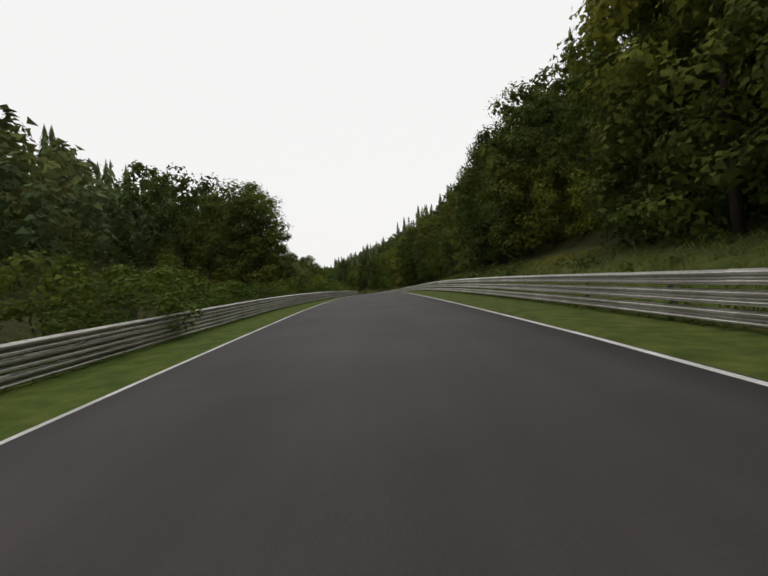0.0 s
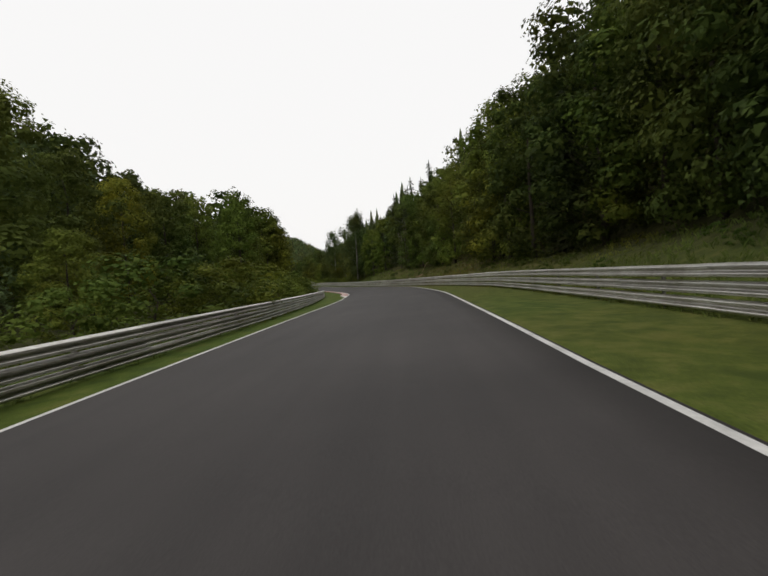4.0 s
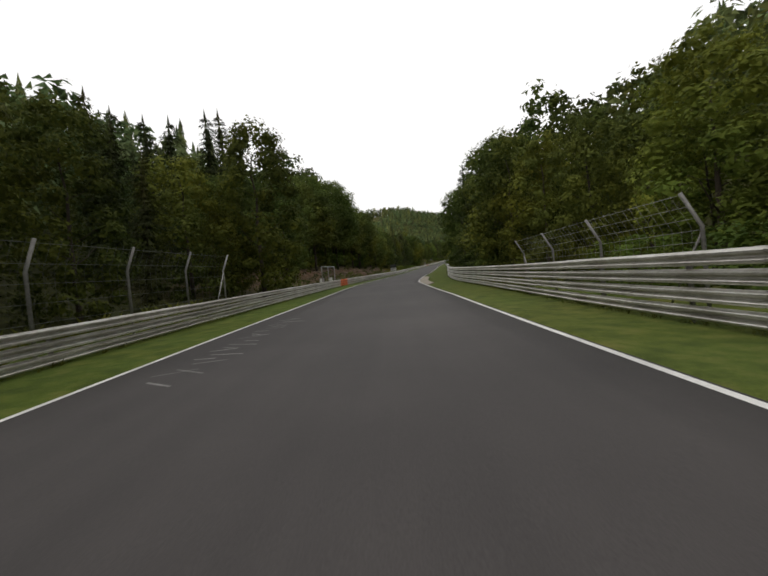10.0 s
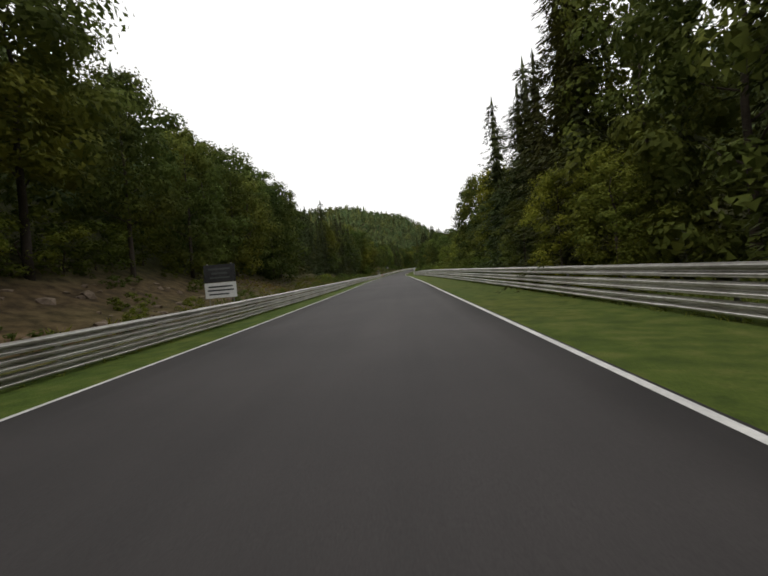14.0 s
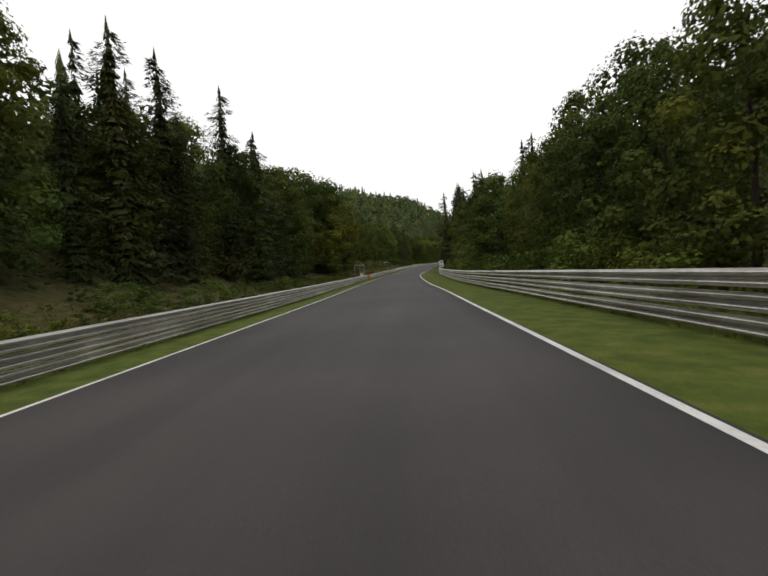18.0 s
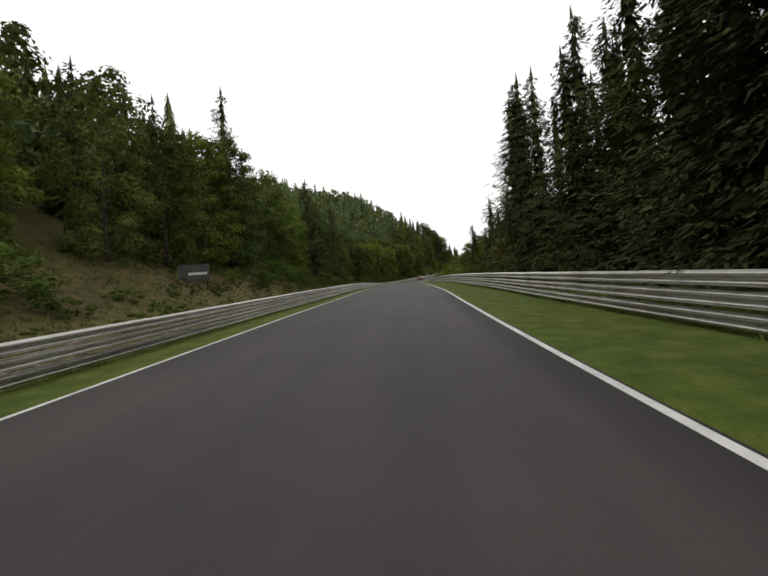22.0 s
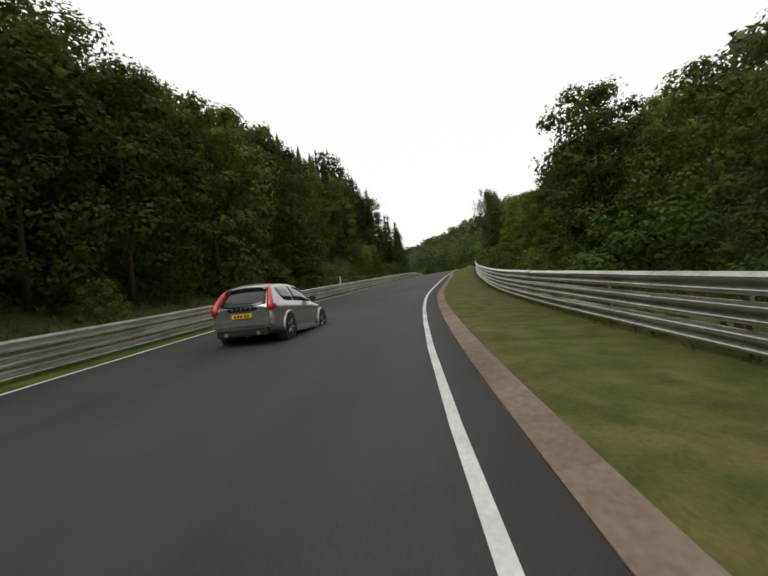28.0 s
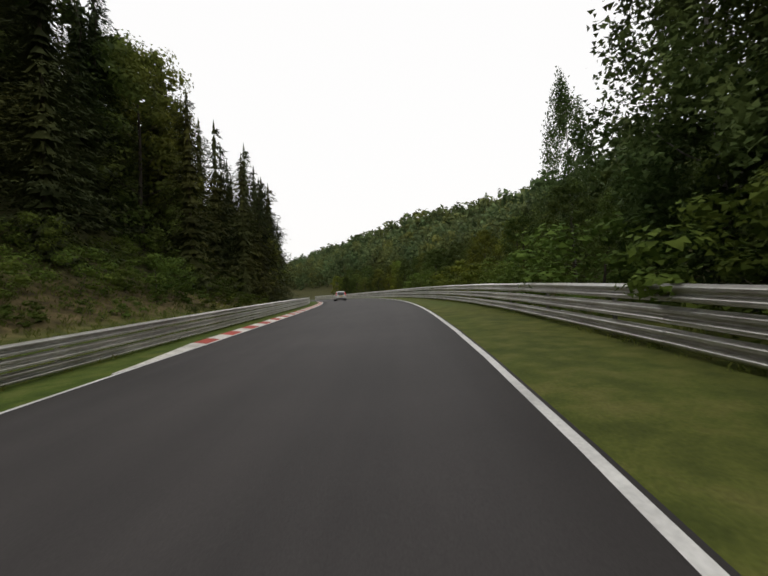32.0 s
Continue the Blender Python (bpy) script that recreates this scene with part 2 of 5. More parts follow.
# ---- plan ----
# plan of the track: the centre of the asphalt every 12.5 m
ROAD_X = [-0.3, -0.5, -0.7, -0.8, -0.9, -0.7, -0.5, -0.5, -0.9, -1.7, -2.6, -3.6, -5.4, -7.7, -11.4, -15.9, -21.0, -26.5, -32.2, -37.5, -43.0, -48.6, -54.2, -59.7, -65.1, -70.5, -75.7, -80.1, -84.2, -88.1, -91.9, -95.8, -99.7, -103.6, -107.6, -111.6, -115.6, -119.5, -123.4, -127.3, -131.2, -135.3, -139.2, -143.0, -146.5, -149.3, -151.8, -154.0, -156.1, -158.1, -160.3, -162.5, -164.8, -167.1, -169.4, -171.6, -173.4, -174.8, -175.7, -175.7, -175.2, -174.0, -171.9, -169.5, -166.8, -163.9]
ROAD_Y = [0.0, 12.5, 25.0, 37.5, 50.0, 62.5, 75.0, 87.5, 100.0, 112.5, 124.9, 137.4, 149.7, 162.0, 174.0, 185.6, 197.0, 208.2, 219.4, 230.7, 241.9, 253.1, 264.3, 275.5, 286.8, 298.1, 309.4, 321.1, 332.9, 344.8, 356.7, 368.6, 380.4, 392.3, 404.2, 416.0, 427.9, 439.7, 451.6, 463.5, 475.4, 487.2, 499.1, 511.0, 523.0, 535.1, 547.4, 559.7, 572.0, 584.4, 596.7, 609.0, 621.2, 633.5, 645.8, 658.1, 670.5, 682.9, 695.4, 707.9, 720.4, 732.8, 745.1, 757.4, 769.6, 781.8]
ROAD_Z = [-1.50, -0.80, -0.17, 0.34, 0.75, 1.09, 1.39, 1.66, 1.90, 2.08, 2.18, 2.22, 2.21, 2.20, 2.22, 2.29, 2.39, 2.54, 2.72, 2.95, 3.21, 3.48, 3.74, 4.00, 4.26, 4.55, 4.87, 5.22, 5.60, 6.00, 6.41, 6.83, 7.27, 7.73, 8.19, 8.65, 9.09, 9.50, 9.87, 10.23, 10.60, 10.99, 11.42, 11.90, 12.43, 13.05, 13.73, 14.46, 15.22, 15.96, 16.66, 17.29, 17.85, 18.35, 18.82, 19.27, 19.76, 20.32, 20.99, 21.77, 22.65, 23.56, 24.52, 25.53, 26.58, 27.58]
ROAD_BANK = [0.6, 0.3, 0.0, -0.1, -0.1, -0.0, 0.1, 0.2, 0.3, 0.6, 0.9, 1.2, 1.4, 1.6, 1.5, 1.4, 1.2, 1.0, 0.8, 0.5, 0.2, -0.3, -0.9, -1.4, -1.8, -2.0, -2.0, -1.7, -1.2, -0.7, -0.1, 0.3, 0.5, 0.6, 0.7, 0.7, 0.6, 0.5, 0.3, 0.0, -0.3, -0.5, -0.6, -0.4, -0.2, -0.1, -0.1, -0.3, -0.5, -0.7, -0.8, -0.7, -0.5, -0.3, -0.2, -0.2, -0.4, -0.6, -0.9, -1.1, -1.2, -1.3, -0.9, 0.1, 1.4, 2.3]
# side tables: distance along the track, then values
RAIL_L = [(-80, -7.0), (30, -6.6), (60, -5.5), (125, -5.4), (150, -6.8), (172, -7.9), (200, -8.2), (228, -6.9), (300, -6.6), (345, -6.0), (400, -5.9), (520, -5.8), (560, -6.2), (620, -5.5), (670, -6.0), (735, -5.6), (745, -5.0), (790, -5.0), (825, -6.0), (1300, -6.2)]
RAIL_R = [(-80, 7.1), (60, 7.4), (120, 8.2), (140, 8.4), (170, 6.9), (200, 6.6), (228, 7.5), (290, 7.5), (310, 8.2), (340, 7.7), (380, 8.0), (450, 7.0), (500, 7.0), (535, 7.7), (600, 7.4), (670, 7.9), (745, 7.7), (800, 7.1), (830, 6.8), (1300, 7.0)]
# bank beyond the rail: width and rise; then the hill: slope and height
SIDE_L = [(-200, 8, -0.5, 0.32, 60), (0, 8, -0.5, 0.46, 62), (80, 8, -0.5, 0.42, 60), (130, 8, -0.3, 0.36, 60), (240, 8, 0.3, 0.45, 60), (300, 7, 1.0, 0.5, 60), (330, 10, 4.2, 0.55, 60), (400, 10, 4.0, 0.55, 60), (450, 8, 2.4, 0.5, 60), (540, 9, 1.5, 0.5, 60), (590, 12, 5.3, 0.6, 62), (630, 12, 5.0, 0.6, 62), (665, 12, 3.0, 0.7, 70), (740, 10, 1.2, 0.55, 60), (785, 14, 4.2, 0.9, 72), (840, 13, 6.3, 1.1, 75), (870, 11, 4.6, 1.1, 75), (930, 10, 1.0, 1.0, 75), (1000, 10, 1.0, 0.5, 60), (1400, 10, 1.0, 0.3, 60)]
SIDE_R = [(-200, 9, 3.5, 0.9, 80), (0, 9, 3.5, 0.95, 80), (100, 9, 3.0, 1.0, 85), (160, 10, 3.5, 1.05, 85), (220, 9, 2.5, 0.75, 70), (260, 7, 1.0, 0.6, 60), (320, 5, 0.4, 0.6, 55), (380, 5, 0.3, 0.45, 45), (450, 5, 0.2, 0.4, 40), (540, 5, 0.0, 0.35, 40), (620, 6, -0.2, 0.35, 60), (680, 8, -0.2, 0.28, 62), (735, 8, -0.2, 0.26, 54), (760, 8, -0.2, 0.26, 50), (830, 6, -0.2, 0.25, 40), (900, 6, 0.0, 0.31, 55), (1000, 8, 0.0, 0.53, 88), (1400, 8, 0, 0.3, 60)]
TRACK_FROM, TRACK_TO = -80.0, 990.0


def table(rows, s, k=1):
    return float(np.interp(s, [r[0] for r in rows], [r[k] for r in rows]))


def make_plan():
    """The centre line at every metre: place, height, heading and cross fall; straight before the start, a left bend after the end."""
    s = np.arange(len(ROAD_X)) * 12.5
    fine = np.arange(0, s[-1] + 0.01, 1.0)
    out = []
    for vals in (ROAD_X, ROAD_Y, ROAD_Z, ROAD_BANK):
        v = np.array(vals)
        m = np.gradient(v, 12.5)
        k = np.clip((fine / 12.5).astype(int), 0, len(v) - 2)
        u = fine / 12.5 - k
        h = ((2 * u**3 - 3 * u**2 + 1) * v[k] + (u**3 - 2 * u**2 + u) * 12.5 * m[k] + (-2 * u**3 + 3 * u**2) * v[k + 1] + (u**3 - u**2) * 12.5 * m[k + 1])
        out.append(h)
    x, y, z, b = out
    head = math.atan2(x[1] - x[0], y[1] - y[0])
    back = np.arange(-300, 0, 1.0)
    x0, y0, z0 = x[0] + np.sin(head) * back, y[0] + np.cos(head) * back, z[0] + 0.03 * back
    head = math.atan2(x[-1] - x[-2], y[-1] - y[-2])
    grade = z[-1] - z[-2]
    xe, ye, ze = [], [], []
    px, py, pz = x[-1], y[-1], z[-1]
    for i in range(900):
        if 5 < i < 170:
            head -= 1 / AFTER_RADIUS
        grade += (AFTER_GRADE - grade) * 0.03
        px, py, pz = px + math.sin(head), py + math.cos(head), pz + grade
        xe.append(px), ye.append(py), ze.append(pz)
    return (np.concatenate([back, fine, fine[-1] + 1 + np.arange(900)]), np.concatenate([x0, x, xe]), np.concatenate([y0, y, ye]),
            np.concatenate([z0, z, ze]), np.concatenate([np.full(300, b[0]), b, np.linspace(b[-1], 0, 900)]))


AFTER_RADIUS, AFTER_GRADE = 260.0, 0.01
PS, PX, PY, PZ, PB = make_plan()
PH = np.arctan2(np.gradient(PX), np.gradient(PY))
for _ in range(4):
    PH = np.convolve(np.pad(PH, 4, mode="edge"), np.ones(9) / 9, "valid")


def side_rise(s, d):
    """Height of the ground over the road's plane at d metres beside the centre."""
    rail = table(RAIL_R, s) if d > 0 else -table(RAIL_L, s)
    e = abs(d) - rail - 0.8
    if e <= 0:
        return 0.0
    rows = SIDE_R if d > 0 else SIDE_L
    w, rise, slope, top = (table(rows, s, k) for k in (1, 2, 3, 4))
    if e < w:
        u = e / w
        if d < 0:
            return rise * u ** 1.7
        return rise * u * u * (3 - 2 * u) * 0.5 + rise * u * 0.5
    f = e - w
    return rise + top * (1 - math.exp(-slope * f / top))


def at(s, d, up=0.0):
    """World place of a point s metres along the track and d metres to the right of its centre, on the ground."""
    x, y, z, b, h = (float(np.interp(s, PS, a)) for a in (PX, PY, PZ, PB, PH))
    rough = 0.0
    if abs(d) > 9.5:
        q = min(1.0, (abs(d) - 9.5) / 6)
        rough = q * (noise.noise(Vector((s * 0.11, d * 0.14, 3.1))) * 0.55 + noise.noise(Vector((s * 0.013, d * 0.02, 7.7))) * min(9.0, abs(d) * 0.09))
    wz = z + max(-14, min(14, d)) * math.tan(radians(b)) + side_rise(s, d) + rough - 0.1 * min(1.0, max(0.0, (d - 4.9) / 1.8))
    return Vector((x + math.cos(h) * d, y - math.sin(h) * d, wz + up))


def heading(s):
    return float(np.interp(s, PS, PH))


def along(s, d, up=0.0, turn=0.0):
    """A pose on the ground whose y axis points along the track and x to its right."""
    return Matrix.Translation(at(s, d, up)) @ Matrix.Rotation(-heading(s) + radians(turn), 4, "Z")


def mesh_of(name, verts, faces, mats, smooth=False, mat_index=None):
    me = bpy.data.meshes.new(name)
    me.from_pydata([tuple(v) for v in verts], [], [tuple(int(i) for i in f) for f in faces])
    for m in mats if isinstance(mats, (list, tuple)) else [mats]:
        me.materials.append(m)
    if mat_index is not None:
        me.polygons.foreach_set("material_index", mat_index)
    if smooth:
        me.polygons.foreach_set("use_smooth", [True] * len(me.polygons))
    me.update()
    return me


def part(name, bm, material, parent, label=""):
    """Links a bmesh, or a mesh, as one mesh object under a thing or under a part."""
    me = bm
    if isinstance(bm, bmesh.types.BMesh):
        me = bpy.data.meshes.new(name)
        bm.to_mesh(me)
        bm.free()
        me.materials.append(material)
    ob = new(name, me)
    ob.parent = parent
    return tagged(ob, label)


def thing(name, m, label, category, group="", kind=""):
    ob = new(name)
    ob.empty_display_size = 0.3
    ob.matrix_world = m
    return tagged(ob, label, category, group, kind)


def box(bm, x0, x1, y0, y1, z0, z1, bevel=0.0):
    g = bmesh.ops.create_cube(bm, size=1.0, matrix=Matrix.LocRotScale(((x0 + x1) / 2, (y0 + y1) / 2, (z0 + z1) / 2), None, (x1 - x0, y1 - y0, z1 - z0)))
    if bevel:
        edges = list({e for v in g["verts"] for e in v.link_edges})
        bmesh.ops.bevel(bm, geom=edges, offset=bevel, segments=2, affect="EDGES")
    return bm


def tube(bm, points, radius, sides=8, taper=1.0):
    """A round rod through points."""
    pts = [Vector(p) for p in points]
    rings = []
    for i, p in enumerate(pts):
        t = (pts[min(i + 1, len(pts) - 1)] - pts[max(i - 1, 0)]).normalized()
        a = t.orthogonal().normalized() if i == 0 else (rings[-1][1] - t * rings[-1][1].dot(t)).normalized()
        b = t.cross(a)
        r = radius * (1 + (taper - 1) * i / (len(pts) - 1))
        rings.append(([bm.verts.new(p + (a * math.cos(k * math.tau / sides) + b * math.sin(k * math.tau / sides)) * r) for k in range(sides)], a))
    for (u, _), (w, _) in zip(rings, rings[1:]):
        for k in range(sides):
            bm.faces.new((u[k], u[(k + 1) % sides], w[(k + 1) % sides], w[k])).smooth = True
    bm.faces.new(list(reversed(rings[0][0])))
    bm.faces.new(rings[-1][0])
    return bm


# ---- ground and road ----
RIGHT_EDGE = [(-80, 4.5), (8, 4.5), (38, 3.72), (112, 3.72), (135, 4.2), (165, 4.9), (190, 4.9), (225, 4.3), (240, 4.6), (276, 4.55), (300, 4.5), (318, 4.12), (328, 3.72), (344, 3.75), (362, 4.12), (525, 4.16), (540, 4.12), (556, 3.9), (590, 3.95), (612, 4.12), (785, 4.12), (800, 3.74), (835, 3.74), (870, 4.12), (1300, 4.12)]


def right_edge(s):
    """The asphalt's edge on the right; the track narrows in two places."""
    return table(RIGHT_EDGE, s)


BARE = [(300, 0), (318, 1.1), (372, 1.1), (400, 0.7), (450, 0.3), (500, 0.12), (540, 0.08), (590, 0.2), (650, 0.3), (690, 0.1), (775, 0.1), (795, 0.5), (835, 0.4), (858, 0.45), (875, 0), (1300, 0.0)]
STRAW_L = [(0, 0), (430, 0), (450, 0.6), (560, 0.55), (690, 0.6), (720, 0.2), (770, 0.3), (795, 0.4), (840, 0.28), (860, 0.1), (875, 0), (1300, 0)]
STRAW_R = [(0, 0.15), (130, 0.2), (165, 0.75), (185, 0.75), (215, 0.2), (540, 0.1), (580, 0.1), (690, 0.2), (712, 0.7), (790, 0.65), (805, 0.4), (900, 0.3), (1300, 0)]


def build_ground():
    half = [0, 2.2, 3.3, 3.62, 3.8, 4.1, 4.2, 4.8, 5.5, 6.2, 7, 7.8, 8.6, 9.6, 11, 12.5, 14, 16, 18, 21, 24, 28, 34, 42, 52, 66, 84, 110, 145, 190, 250, 340, 500, 800, 1300, 2200]
    ds = [-d for d in reversed(half[1:])] + half
    ss = np.concatenate([[-300, -220, -150, -100], np.arange(-80, 900, 5.0), np.arange(900, 1300, 25.0), [1350, 1500, 1700]])
    verts, cover = [], []
    for s in ss:
        for d in ds:
            p = at(float(s), d)
            if abs(d) < (right_edge(s) if d > 0 else 4.12) - 0.04:
                p.z -= 0.12
            elif abs(d) < 9:
                p.z += noise.noise(Vector((p.x * 0.5, p.y * 0.5, 0))) * 0.035 - 0.02
            verts.append(p)
            rail = table(RAIL_R, s) if d > 0 else -table(RAIL_L, s)
            e = abs(d) - rail
            turf = 1.0 if e < (4 if d < 0 and s > 765 else 2) else max(0.12, 1 - (e - 2) / (9 if d > 0 and s < 240 else 5))
            bare = 0.0
            if d < 0 and 0.6 < e < 11:
                bare = table(BARE, s) * min(1, (e - 0.6) / 2) * min(1, (11 - e) / 3) * (0.7 + 0.6 * noise.noise(Vector((s * 0.1, d * 0.3, 1))))
            dry = table(STRAW_L if d < 0 else STRAW_R, s)
            if d < 0 and e < (4.6 if s > 765 else 0.8):
                dry *= 0.25
                bare *= 0.1 if s > 765 else 1.0
            dry *= 0.9 + 0.9 * noise.noise(Vector((s * 0.17, d * 0.6, 9)))
            cover.append((max(0, min(1, turf)), max(0, min(1, bare)), max(0, min(1, dry)), 1))
    w = len(ds)
    faces = [(i * w + j, i * w + j + 1, (i + 1) * w + j + 1, (i + 1) * w + j) for i in range(len(ss) - 1) for j in range(w - 1)]
    me = mesh_of("ground", verts, faces, GROUND, True)
    col = me.color_attributes.new("cover", "FLOAT_COLOR", "POINT")
    col.data.foreach_set("color", [c for q in cover for c in q])
    tagged(new("ground", me), "green verges, earth banks and wooded valley slopes", "ground", kind="structure")


def ribbon(name, d0, d1, up, s0, s1, mat, step=4.0, across=1, drop=0.0):
    """A strip that follows the track; d0 and d1 are numbers or functions of the distance."""
    f0, f1 = (d if callable(d) else (lambda s, d=d: d) for d in (d0, d1))
    ss = np.arange(s0, s1 + 0.01, step)
    verts, faces = [], []
    for s in ss:
        for k in range(across + 1):
            u = k / across
            p = at(s, f0(s) + (f1(s) - f0(s)) * u, up)
            verts.append(p)
    w = across + 1
    n = len(ss)
    faces = [(i * w + j, i * w + j + 1, (i + 1) * w + j + 1, (i + 1) * w + j) for i in range(n - 1) for j in range(across)]
    if drop:
        base = len(verts)
        verts += [v - Vector((0, 0, drop)) for v in verts]
        for i in range(n - 1):
            a, b = i * w, (i + 1) * w
            faces.append((b, a, base + a, base + b)[::-1])
            faces.append((a + w - 1, b + w - 1, base + b + w - 1, base + a + w - 1)[::-1])
    return mesh_of(name, verts, faces, mat, True)


build_ground()
road = tagged(new("road", ribbon("road", -4.12, right_edge, 0.0, TRACK_FROM, TRACK_TO, ASPHALT, 4.0, 8, 0.25)), "dark grey worn asphalt race track", "road", kind="structure")
lane = road.data.color_attributes.new("lane", "FLOAT_COLOR", "POINT")
lane.data.foreach_set("color", [c for i in range(len(road.data.vertices)) for c in ((i % 9) / 9, (i // 9) * 4.0 / 100, 0, 1)])


def right_line(s):
    return right_edge(s) - 0.18 - 0.42 * float(np.interp(s, [705, 722, 785, 800], [0, 1, 1, 0]))


for name, d0, d1 in (("edge_line_left", -4.11, -4.00), ("edge_line_right", lambda s: right_line(s), lambda s: right_line(s) + 0.125)):
    tagged(new(name, ribbon(name, d0, d1, 0.004, TRACK_FROM, TRACK_TO, LINE, 4.0)), "worn white painted edge line on asphalt", "road marking", kind="structure")


# ---- guardrails ----
def beam_mesh():
    """One corrugated panel, 4.3 m long, facing +x; its ends lap."""
    prof = [(0.00, 0.156), (0.014, 0.150), (0.072, 0.112), (0.083, 0.098), (0.083, 0.066), (0.070, 0.050), (0.022, 0.026), (0.015, 0.0), (0.020, -0.022), (0.074, -0.062), (0.083, -0.076), (0.083, -0.110), (0.062, -0.138), (0.008, -0.154), (0.00, -0.156)]
    ys = (-2.12, 2.14)
    verts, faces = [], []
    n = len(prof)
    for off in (0.0, -0.006):
        for i, y in enumerate(ys):
            for px, pz in prof:
                verts.append((px + off + (0.004 if i else 0.0), y, pz))
    for j in range(n - 1):
        faces.append((j, j + 1, n + j + 1, n + j))
        faces.append((2 * n + j + 1, 2 * n + j, 3 * n + j, 3 * n + j + 1))
    for a, b in ((0, 2 * n), (n, 3 * n)):
        for j in range(n - 1):
            faces.append((a + j, b + j, b + j + 1, a + j + 1))
    faces += [(0, n, 3 * n, 2 * n), (n - 1, 2 * n - 1, 4 * n - 1, 3 * n - 1)]
    me = mesh_of("beam", verts, faces, STEEL)
    me.polygons.foreach_set("use_smooth", [False] * len(me.polygons))
    return me


def post_mesh(top, pitch):
    """A rolled channel post with a spacer at each beam."""
    bm = bmesh.new()
    box(bm, -0.20, -0.14, -0.05, -0.044, -0.3, top)
    box(bm, -0.20, -0.14, 0.044, 0.05, -0.3, top)
    box(bm, -0.146, -0.14, -0.05, 0.05, -0.3, top)
    z = top - 0.16
    while z > 0.15:
        box(bm, -0.14, 0.015, -0.045, 0.045, z - 0.06, z + 0.06)
        z -= pitch
    me = bpy.data.meshes.new("post")
    bm.to_mesh(me)
    bm.free()
    me.materials.append(POST)
    return me


BEAM = beam_mesh()
# kinds of rail: number of beams, their spacing, their height against the full profile
RAILS = {3: (3, 0.395, 1.02), 4: (4, 0.385, 0.99), 5: (3, 0.29, 0.80)}
POSTS = {n: post_mesh((0.27 if n == 5 else 0.37) + RAILS[n][1] * (RAILS[n][0] - 1), RAILS[n][1]) for n in RAILS}
ORANGE_BEAM = BEAM.copy()
ORANGE_BEAM.materials[0] = ORANGE
rng = random.Random(5)


def beams_at(side, s):
    if side < 0:
        return 5
    return 4 if 274 < s < 340 else 3


def build_rail(side, s0, s1):
    d_tab = RAIL_R if side > 0 else RAIL_L
    mid = (s0 + s1) / 2
    rail = thing("guardrail", along(mid, table(d_tab, mid)), "galvanised corrugated steel guardrail, dusty and scuffed", "guardrail", "guardrails beside the track")
    inv = rail.matrix_world.inverted()
    s = s0
    while s < s1 - 0.1:
        d0, d1 = table(d_tab, s), table(d_tab, s + 4)
        a, b = at(s, d0), at(s + 4, d1)
        y = (b - a).normalized()
        if side > 0:
            y = -y
        x = y.cross(Vector((0, 0, 1))).normalized()
        z = x.cross(y)
        m = Matrix((x, y, z)).transposed().to_4x4()
        m.translation = (a + b) / 2
        n = beams_at(side, s)
        count, pitch, flat = RAILS[n]
        for k in range(count):
            painted = (side < 0 and ORANGE_AT[0] <= s < ORANGE_AT[0] + 4) or (side < 0 and ORANGE_AT[1] <= s < ORANGE_AT[1] + 4)
            beam = part("beam", ORANGE_BEAM if painted else BEAM, None, rail, "orange painted beam" if painted else "")
            tilt = Matrix.Rotation(radians(rng.uniform(-0.12, 0.12)), 4, "X") @ Matrix.Rotation(radians(rng.uniform(-0.5, 0.5)), 4, "Y")
            beam.matrix_local = inv @ m @ Matrix.Translation((rng.uniform(-0.008, 0.008), 0, (0.15 if n == 5 else 0.235) + pitch * k + rng.uniform(-0.006, 0.006))) @ tilt @ Matrix.Diagonal((1.35, 1, flat, 1))
        p = part("post", POSTS[n], None, rail)
        p.matrix_local = inv @ m @ Matrix.Translation((0, 0, 0))
        s += 4.0


ORANGE_AT = (328.0, 548.0)
for side in (-1, 1):
    s = TRACK_FROM
    while s < 960:
        build_rail(side, s, s + 80)
        s += 80


# ---- plants ----
def quads(cen, nrm, size, rs, squash=0.7):
    """Three-cornered tufts round centres, each turned by chance about its normal and a little folded."""
    n = len(cen)
    nrm = nrm / (np.linalg.norm(nrm, axis=1)[:, None] + 1e-9)
    ref = rs.normal(size=(n, 3))
    u = np.cross(nrm, ref)
    u /= np.linalg.norm(u, axis=1)[:, None] + 1e-9
    v = np.cross(nrm, u)
    sz = (size * rs.uniform(0.65, 1.35, n))[:, None]
    bend = nrm * sz * 0.25
    v3 = np.stack([cen - u * sz - v * sz * 0.45, cen + u * sz - v * sz * 0.45 + bend, cen + v * sz * squash * 1.35], 1)
    return v3.reshape(-1, 3)


def quad_mesh(name, verts, mat, k=3):
    n = len(verts) // k
    return mesh_of(name, verts, np.arange(n * k).reshape(n, k), mat)


